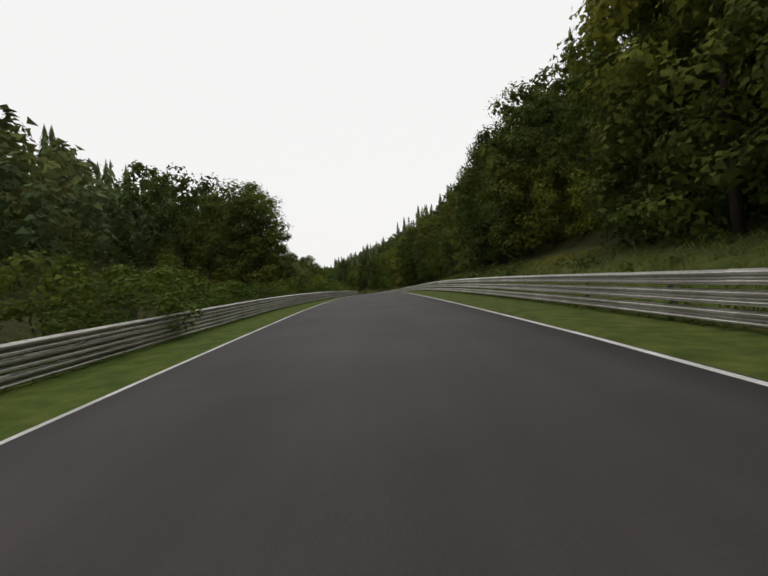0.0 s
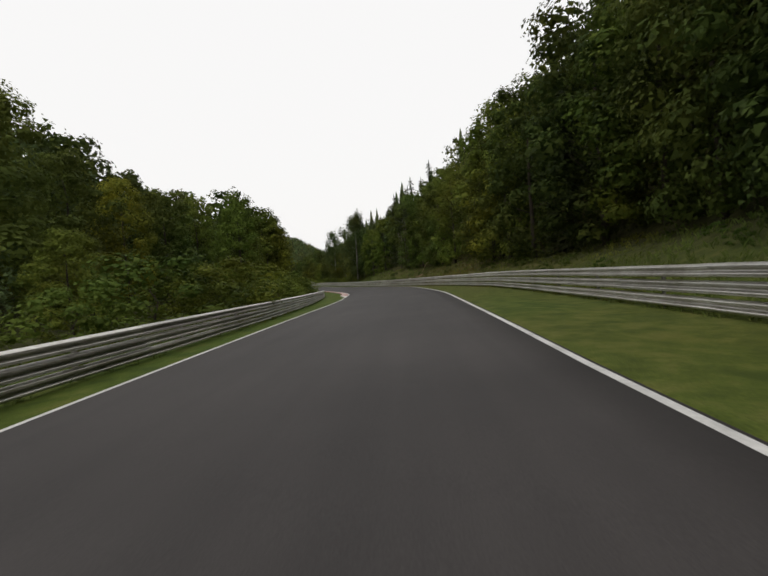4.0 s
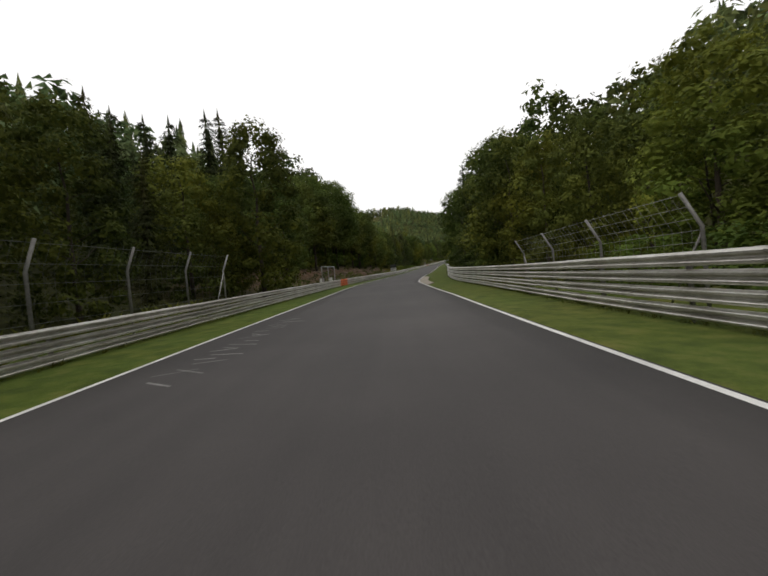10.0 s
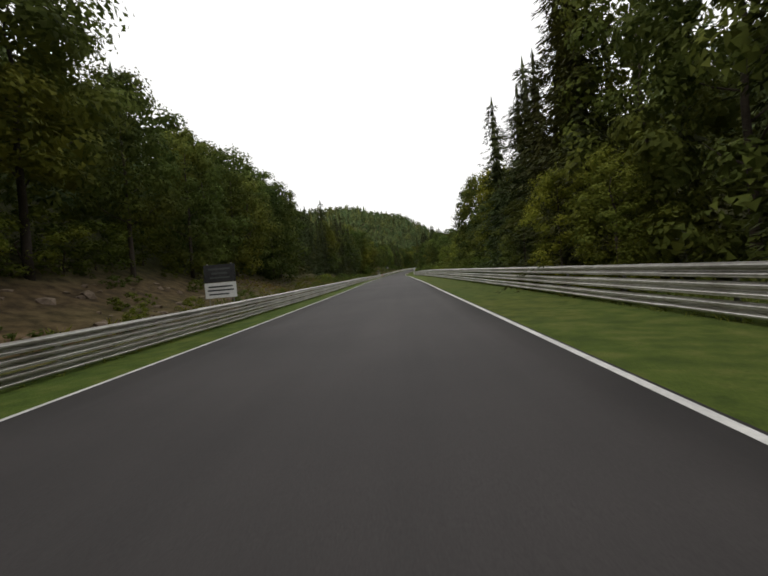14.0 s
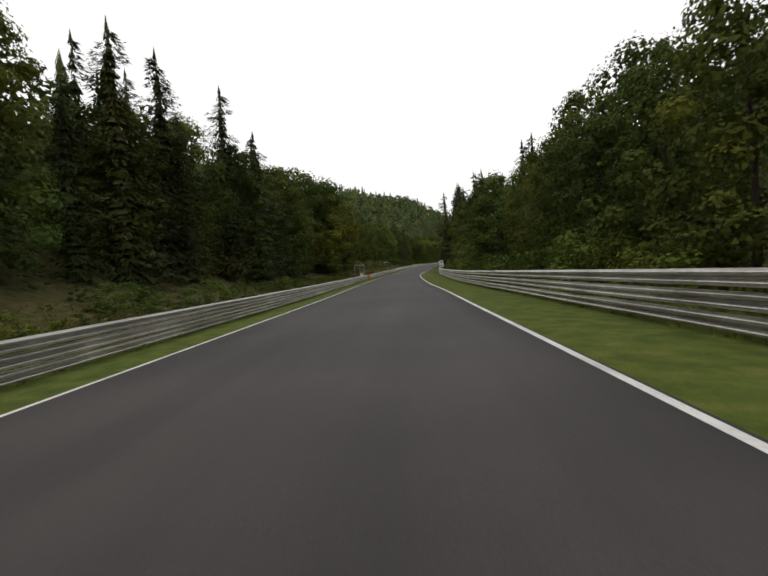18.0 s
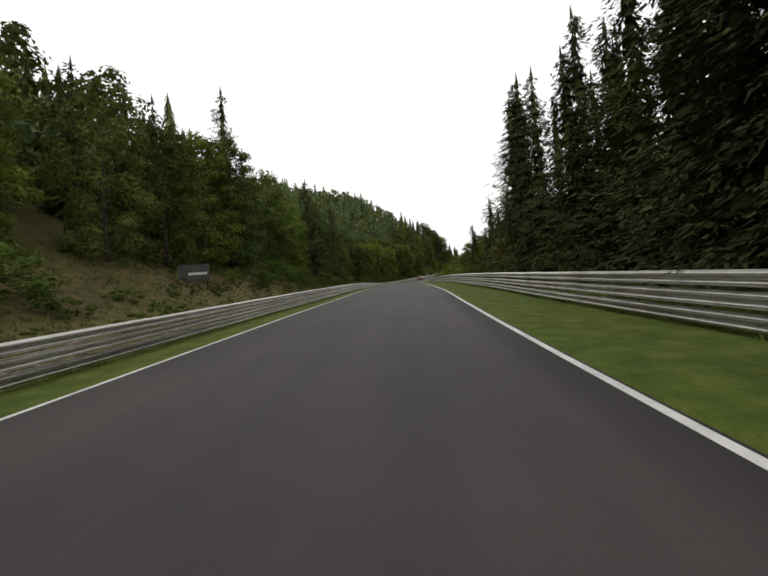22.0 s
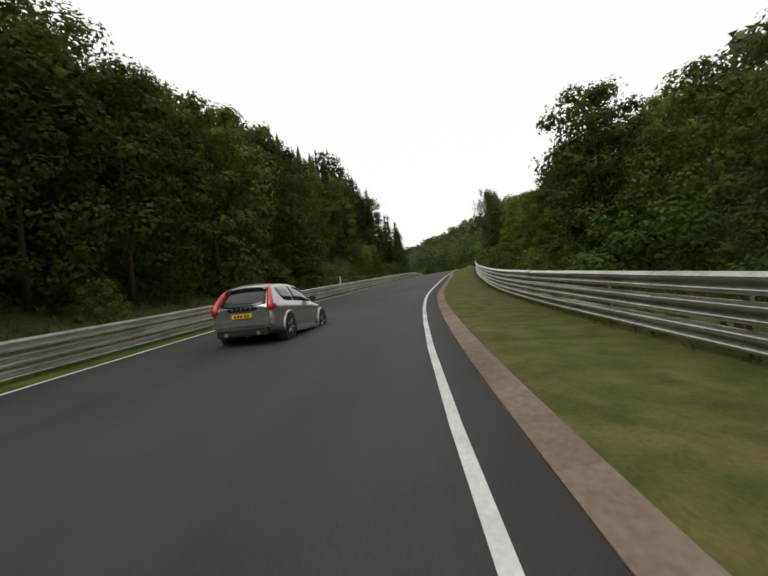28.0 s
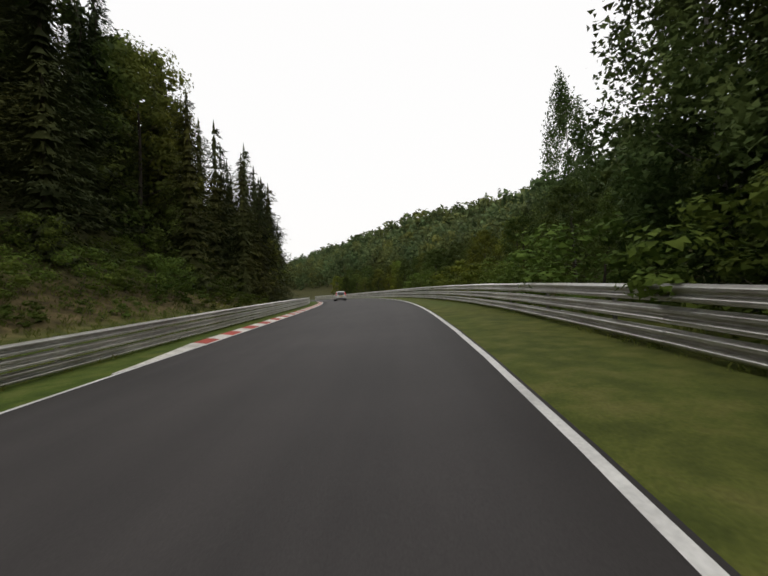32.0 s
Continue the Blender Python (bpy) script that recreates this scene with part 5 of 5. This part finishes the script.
SILVER = glossy("silver_paint", (0.42, 0.41, 0.40), 0.30, 0.8, 0.7)
PALE = glossy("white_car_paint", (0.62, 0.62, 0.60), 0.3, 0.0, 0.6)
CAR_GLASS = glossy("car_glass", (0.012, 0.014, 0.015), 0.06, 0.0, 0.3)
RED_LENS = glossy("red_lens", (0.55, 0.02, 0.025), 0.2, 0.0, 0.8)
TYRE = glossy("tyre_rubber", (0.018, 0.018, 0.018), 0.85)
ALLOY = glossy("alloy_rim", (0.45, 0.45, 0.45), 0.35, 0.8)
TRIM = glossy("black_trim", (0.02, 0.02, 0.02), 0.6)
PLATE = glossy("yellow_plate", (0.75, 0.48, 0.02), 0.5)

# the hatchback's lines along its length: half width, underside, belt, roof and half width of the roof
CAR_W = [(0, 0.72), (0.06, 0.80), (0.2, 0.855), (0.5, 0.885), (1.5, 0.89), (2.7, 0.885), (3.4, 0.87), (3.85, 0.80), (4.12, 0.66), (4.25, 0.50)]
CAR_B = [(0, 0.42), (0.1, 0.31), (0.4, 0.23), (3.9, 0.22), (4.2, 0.30), (4.25, 0.40)]
CAR_BELT = [(0, 0.88), (0.15, 0.93), (0.5, 0.965), (1.2, 0.955), (2.2, 0.93), (3.0, 0.90), (3.5, 0.85), (4.0, 0.74), (4.25, 0.60)]
CAR_ROOF = [(0, 0.90), (0.06, 0.99), (0.16, 1.12), (0.32, 1.28), (0.5, 1.385), (0.75, 1.44), (1.2, 1.475), (1.7, 1.475), (2.1, 1.435), (2.35, 1.355), (2.7, 1.16), (3.05, 0.97), (3.4, 0.925), (3.85, 0.84), (4.12, 0.75), (4.25, 0.64)]
CAR_TOP = [(0, 0.64), (0.16, 0.61), (0.5, 0.585), (1.2, 0.60), (2.1, 0.60), (2.7, 0.66), (3.05, 0.72), (3.6, 0.70), (4.12, 0.52), (4.25, 0.40)]


def car_ring(y):
    """Half of the body's section at y, from the underside to the middle of the roof."""
    w, b, belt, roof, top = (table(rows, y) for rows in (CAR_W, CAR_B, CAR_BELT, CAR_ROOF, CAR_TOP))
    h = roof - 0.05 - belt
    edge = w * 0.915
    ring = [(0, b), (w * 0.80, b), (w * 0.94, b + 0.05), (w * 0.985, b + 0.16), (w, b * 0.5 + belt * 0.5 + 0.03), (w * 0.985, belt - 0.15), (w * 0.955, belt - 0.045), (edge, belt)]
    for u in (0.2, 0.5, 0.8, 1.0):
        ring.append((edge + (top - edge) * (u ** 1.25), belt + h * u))
    return ring + [(top * 0.86, roof - 0.012), (top * 0.45, roof + 0.008), (0.0, roof + 0.014)]


def loft(bm, rows):
    """Joins closed rings of points, mirrored about x = 0, into a skin."""
    rings = [[bm.verts.new((x, y, z)) for x, z in half] + [bm.verts.new((-x, y, z)) for x, z in reversed(half)] for y, half in rows]
    for a, b in zip(rings, rings[1:]):
        n = len(a)
        for k in range(n):
            bm.faces.new((a[k], a[(k + 1) % n], b[(k + 1) % n], b[k])).smooth = True
    bm.faces.new(rings[0][::-1])
    bm.faces.new(rings[-1])
    bmesh.ops.remove_doubles(bm, verts=bm.verts, dist=0.0005)
    bmesh.ops.recalc_face_normals(bm, faces=bm.faces)
    return bm


def cabin_side(y, z):
    """Half width of the cabin at length y and height z."""
    ring = car_ring(y)[7:12]
    return float(np.interp(z, [q[1] for q in ring], [q[0] for q in ring]))


def pane(rows, mat, name, parent, label="", thick=0.012):
    """A curved sheet through rows of points, with a little thickness."""
    bm = bmesh.new()
    vs = [[bm.verts.new(p) for p in row] for row in rows]
    for a, b in zip(vs, vs[1:]):
        for k in range(len(a) - 1):
            bm.faces.new((a[k], a[k + 1], b[k + 1], b[k])).smooth = True
    bmesh.ops.recalc_face_normals(bm, faces=bm.faces)
    bmesh.ops.solidify(bm, geom=bm.faces[:], thickness=thick)
    return part(name, bm, mat, parent, label)


def wheel(car, x, y):
    side = 1 if x > 0 else -1
    bm = bmesh.new()
    prof = [(0.20, -0.10), (0.29, -0.105), (0.315, -0.085), (0.322, 0.0), (0.315, 0.085), (0.29, 0.105), (0.20, 0.10)]
    rings = [[bm.verts.new((x + px * side, y + r * math.cos(a), 0.322 + r * math.sin(a))) for r, px in prof] for a in (k * math.tau / 24 for k in range(24))]
    for i in range(24):
        for k in range(len(prof) - 1):
            bm.faces.new((rings[i][k], rings[i][k + 1], rings[(i + 1) % 24][k + 1], rings[(i + 1) % 24][k])).smooth = True
    bmesh.ops.recalc_face_normals(bm, faces=bm.faces)
    w = new("wheel")
    w.parent = car
    part("tyre", bm, TYRE, w)
    bm = bmesh.new()
    for k in range(5):
        a = k * math.tau / 5
        c, s = math.cos(a), math.sin(a)
        tube(bm, [(x + 0.075 * side, y + c * 0.04, 0.322 + s * 0.04), (x + 0.085 * side, y + c * 0.21, 0.322 + s * 0.21)], 0.032, 6, 0.8)
    tube(bm, [(x - 0.02 * side, y, 0.322), (x + 0.09 * side, y, 0.322)], 0.05, 10)
    ring = [(x + 0.07 * side, y + 0.205 * math.cos(k * math.tau / 20), 0.322 + 0.205 * math.sin(k * math.tau / 20)) for k in range(21)]
    tube(bm, ring, 0.018, 5)
    part("rim", bm, ALLOY, w)
    bm = bmesh.new()
    tube(bm, [(x - 0.03 * side, y, 0.322), (x + 0.03 * side, y, 0.322)], 0.2, 18)
    part("brake_disc", bm, TRIM, w)


def hatchback(m, label, paint):
    car = thing("hatchback_car", m, label, "car")
    bm = bmesh.new()
    loft(bm, [(y, car_ring(y)) for y in (0, 0.03, 0.06, 0.1, 0.16, 0.24, 0.32, 0.41, 0.5, 0.62, 0.75, 0.95, 1.2, 1.45, 1.7, 1.9, 2.1, 2.22, 2.35, 2.5, 2.7, 2.88, 3.05, 3.2, 3.4, 3.62, 3.85, 4.0, 4.12, 4.2, 4.25)])
    part("body", bm, paint, car)
    roof_y, roof_z = [r[0] for r in CAR_ROOF[:7]], [r[1] for r in CAR_ROOF[:7]]
    rows = []
    for k in range(9):
        z = 0.81 + 0.54 * k / 8
        y, half = float(np.interp(z, roof_z, roof_y)), float(np.interp(z, [0.81, 0.90, 1.0, 1.2, 1.35], [0.44, 0.57, 0.60, 0.545, 0.50]))
        rows.append([(half * u, y - 0.022 + 0.035 * u * u, z + 0.004) for u in (-1, -0.8, -0.4, 0, 0.4, 0.8, 1)])
    tail = pane(rows, CAR_GLASS, "tailgate_glass", car, "dark glass tailgate")
    bm = bmesh.new()
    tube(bm, [(-0.30, -0.035, 0.985), (0.0, -0.03, 1.01), (0.30, -0.035, 0.985)], 0.011, 6)
    part("rear_wiper", bm, TRIM, tail)
    for x in (-0.24, -0.12, 0.0, 0.12, 0.24):
        bm = bmesh.new()
        box(bm, x - 0.028, x + 0.028, -0.045, -0.038, 0.865, 0.905, 0.004)
        part("badge_bar", bm, ALLOY, tail)
    rows = []
    for k in range(7):
        y = 2.28 + 0.70 * k / 6
        half = table(CAR_TOP, y) * 0.90
        rows.append([(half * u, y, table(CAR_ROOF, y) + 0.022 - 0.03 * u * u) for u in (-1, -0.6, 0, 0.6, 1)])
    pane(rows, CAR_GLASS, "windscreen", car, "dark glass")
    for sx in (1, -1):
        for name, y0, y1 in (("rear_side_window", 0.62, 1.32), ("front_side_window", 1.38, 2.72)):
            rows = []
            for k in range(10):
                y = y0 + (y1 - y0) * k / 9
                lo = table(CAR_BELT, y) + 0.045 + 0.14 * max(0.0, (0.82 - y) / 0.2) ** 2
                hi = max(lo + 0.012, min(table(CAR_ROOF, y) - 0.085, 1.385))
                rows.append([(sx * (cabin_side(y, lo + (hi - lo) * u) + 0.008), y, lo + (hi - lo) * u) for u in (0, 0.33, 0.67, 1)])
            pane(rows, CAR_GLASS, name, car, "dark glass")
        bm = bmesh.new()
        tube(bm, [(sx * 0.70, 0.015, 0.80), (sx * 0.735, 0.03, 0.90), (sx * 0.705, 0.09, 1.02), (sx * 0.655, 0.21, 1.17), (sx * 0.605, 0.36, 1.30), (sx * 0.57, 0.46, 1.36)], 0.10, 10, 0.42)
        light = part("tail_light", bm, RED_LENS, car, "tall red tail light")
        bm = bmesh.new()
        box(bm, min(sx * 0.66, sx * 0.86), max(sx * 0.66, sx * 0.86), -0.01, 0.25, 0.80, 0.93, 0.05)
        part("lens", bm, RED_LENS, light)
        bm = bmesh.new()
        box(bm, min(sx * 0.72, sx * 0.80), max(sx * 0.72, sx * 0.80), -0.045, 0.0, 0.845, 0.895, 0.015)
        part("reversing_lamp", bm, ALLOY, light)
        bm = bmesh.new()
        box(bm, min(sx * 0.84, sx * 1.03), max(sx * 0.84, sx * 1.03), 2.50, 2.62, 0.96, 1.10, 0.035)
        part("door_mirror", bm, TRIM, car, "dark door mirror")
        bm = bmesh.new()
        box(bm, min(sx * 0.85, sx * 0.915), max(sx * 0.85, sx * 0.915), 1.14, 3.05, 0.20, 0.30, 0.02)
        part("side_skirt", bm, ALLOY, car, "bright silver side skirt")
        bm = bmesh.new()
        box(bm, min(sx * 0.86, sx * 0.905), max(sx * 0.86, sx * 0.905), 1.50, 1.70, 0.79, 0.825, 0.01)
        part("door_handle", bm, ALLOY, car)
        for y in (0.80, 3.44):
            bm = bmesh.new()
            tube(bm, [(sx * 0.55, y, 0.335), (sx * 0.897, y, 0.335)], 0.372, 28)
            part("wheel_well", bm, TRIM, car)
            wheel(car, sx * 0.80, y)
            bm = bmesh.new()
            tube(bm, [(sx * 0.885, y + 0.385 * math.cos(a), 0.335 + 0.385 * math.sin(a)) for a in np.linspace(-0.15, math.pi + 0.15, 18)], 0.035, 8)
            part("wheel_arch", bm, paint, car)
        bm = bmesh.new()
        tube(bm, [(sx * 0.42, 0.04, 0.30), (sx * 0.42, -0.10, 0.295)], 0.045, 12)
        part("exhaust_pipe", bm, ALLOY, car)
        bm = bmesh.new()
        box(bm, min(sx * 0.42, sx * 0.68), max(sx * 0.42, sx * 0.68), 4.02, 4.16, 0.58, 0.70, 0.03)
        part("headlight", bm, ALLOY, car)
    pane([[(x, y, 1.405 + 0.35 * (y - 0.34) - 0.05 * (x / 0.58) ** 2) for x in (-0.57, -0.4, -0.2, 0, 0.2, 0.4, 0.57)] for y in (0.30, 0.42, 0.56)], paint, "roof_spoiler", car, "", 0.022)
    bm = bmesh.new()
    box(bm, -0.80, 0.80, -0.11, 0.14, 0.40, 0.62, 0.07)
    part("rear_bumper", bm, paint, car)
    bm = bmesh.new()
    box(bm, -0.70, 0.70, -0.125, -0.09, 0.575, 0.60, 0.008)
    part("bumper_strip", bm, ALLOY, car, "bright strip across the bumper")
    bm = bmesh.new()
    box(bm, -0.68, 0.68, -0.09, 0.06, 0.24, 0.40, 0.03)
    part("bumper_insert", bm, TRIM, car)
    bm = bmesh.new()
    box(bm, -0.26, 0.26, -0.045, -0.018, 0.655, 0.765, 0.004)
    plate = part("number_plate", bm, PLATE, car, "yellow number plate")
    for x in (-0.17, -0.09, -0.01, 0.09, 0.17):
        bm = bmesh.new()
        box(bm, x - 0.025, x + 0.025, -0.049, -0.044, 0.68, 0.74)
        part("plate_bar", bm, TRIM, plate)
    bm = bmesh.new()
    tube(bm, [(0.0, 0.95, 1.46), (0.0, 0.84, 1.53)], 0.016, 6, 0.5)
    part("roof_aerial", bm, TRIM, car)
    return car


hatchback(along(750.1, -0.95, 0.0, -5.0) @ Matrix.Diagonal((1.03, 1.0, 1.07, 1)), "silver hatchback with tall red tail lights on the track", SILVER)
hatchback(along(884, -1.2, 0.0, 0.0), "pale car far ahead on the track", PALE)


# ---- grass ----
def build_grass(name, label, rows, seed, mat):
    """Tufts of blades: side, from, to, distances beside the centre or beyond the rail, tufts a metre, height."""
    rs = np.random.RandomState(seed)
    verts, faces = [], []
    for side, s0, s1, from_rail, d0, d1, per_m, tall in rows:
        for _ in range(int((s1 - s0) * per_m)):
            s = rs.uniform(s0, s1)
            base = (table(RAIL_R, s) if side > 0 else -table(RAIL_L, s)) if from_rail else 0.0
            p = np.array(at(s, side * (base + rs.uniform(d0, d1))))
            for k in range(4):
                a, h = rs.uniform(0, 6.28), tall * rs.uniform(0.5, 1.25)
                w = 0.007 + 0.018 * h
                dx, dy = math.cos(a), math.sin(a)
                o = p + np.array([rs.uniform(-0.1, 0.1), rs.uniform(-0.1, 0.1), -0.03])
                tip = o + np.array([dx * h * 0.55, dy * h * 0.55, h])
                mid = o + np.array([dx * h * 0.15, dy * h * 0.15, h * 0.6])
                sd = np.array([-dy, dx, 0]) * w
                n = len(verts)
                verts += [o - sd, o + sd, mid + sd * 0.7, tip, mid - sd * 0.7]
                faces.append((n, n + 1, n + 2, n + 3, n + 4))
    tagged(new(name, mesh_of(name, verts, faces, mat)), label, "grass", kind="stuff")


def build_weeds(rows, seed):
    """Low bushes and weeds: side, from, to, distances beyond the rail, count, heights."""
    rs = np.random.RandomState(seed)
    tufts = []
    for k in range(4):
        me = broad_crown("weed", 60 + k, LEAF_SHRUB, 9, 34, 1.0, 0.62, 0.03, 0.045, 12)
        q = np.empty(len(me.vertices) * 3)
        me.vertices.foreach_get("co", q)
        tufts.append(q.reshape(-1, 3))
        bpy.data.meshes.remove(me)
    out = []
    for side, s0, s1, d0, d1, count, lo, hi in rows:
        for _ in range(count):
            s = rs.uniform(s0, s1)
            rail = table(RAIL_R, s) if side > 0 else -table(RAIL_L, s)
            k, a, w = rs.uniform(lo, hi), rs.uniform(0, 6.28), rs.uniform(0.9, 1.8)
            q = tufts[rs.randint(4)]
            x, y = q[:, 0] * math.cos(a) - q[:, 1] * math.sin(a), q[:, 0] * math.sin(a) + q[:, 1] * math.cos(a)
            out.append(np.stack([x * k * w, y * k * w, q[:, 2] * k], 1) + np.array(at(s, side * (rail + rs.uniform(d0, d1)), -0.04)))
    tagged(new("bank_weeds", quad_mesh("bank_weeds", np.concatenate(out), LEAF_SHRUB)), "low green bushes and weeds scattered over the banks", "weeds", kind="stuff")


build_weeds([(-1, 562, 700, 1.5, 13, 330, 0.25, 0.9), (-1, 440, 562, 1.5, 9, 170, 0.25, 0.8), (-1, 314, 404, 1.5, 9, 90, 0.25, 0.9), (-1, 790, 875, 4.0, 14, 190, 0.3, 1.2), (1, -10, 215, 3.0, 10, 150, 0.25, 0.8)], 77)
build_grass("verge_grass", "mown green grass tufts along the verges and under the rails",
            [(1, -20, 860, True, -0.2, 0.2, 4, 0.14), (-1, -20, 860, True, -0.2, 0.2, 4, 0.14)], 21, GRASS_BLADE)
build_grass("tall_grass", "tall unmown grass and weeds on the banks behind the rails",
            [(1, -20, 260, True, 0.6, 10, 36, 0.32), (-1, -20, 300, True, 0.6, 4.0, 7, 0.6), (-1, 310, 405, True, 0.5, 4, 3, 0.4), (-1, 700, 785, True, 0.5, 11, 20, 0.38), (-1, 785, 880, True, 0.4, 9.0, 60, 0.22), (-1, 405, 570, True, 0.4, 9, 34, 0.2), (1, 300, 860, True, 0.5, 4.0, 5, 0.6)], 22, GRASS_BLADE)
build_grass("dry_grass", "dry yellowish grass and weeds on the banks behind the rail",
            [(-1, 405, 560, True, 0.4, 9, 22, 0.22), (-1, 560, 700, True, 0.4, 13, 60, 0.20), (-1, 785, 870, True, 6.0, 14, 16, 0.25), (1, 160, 190, True, 0.6, 9, 36, 0.28)], 23, GRASS_DRY)
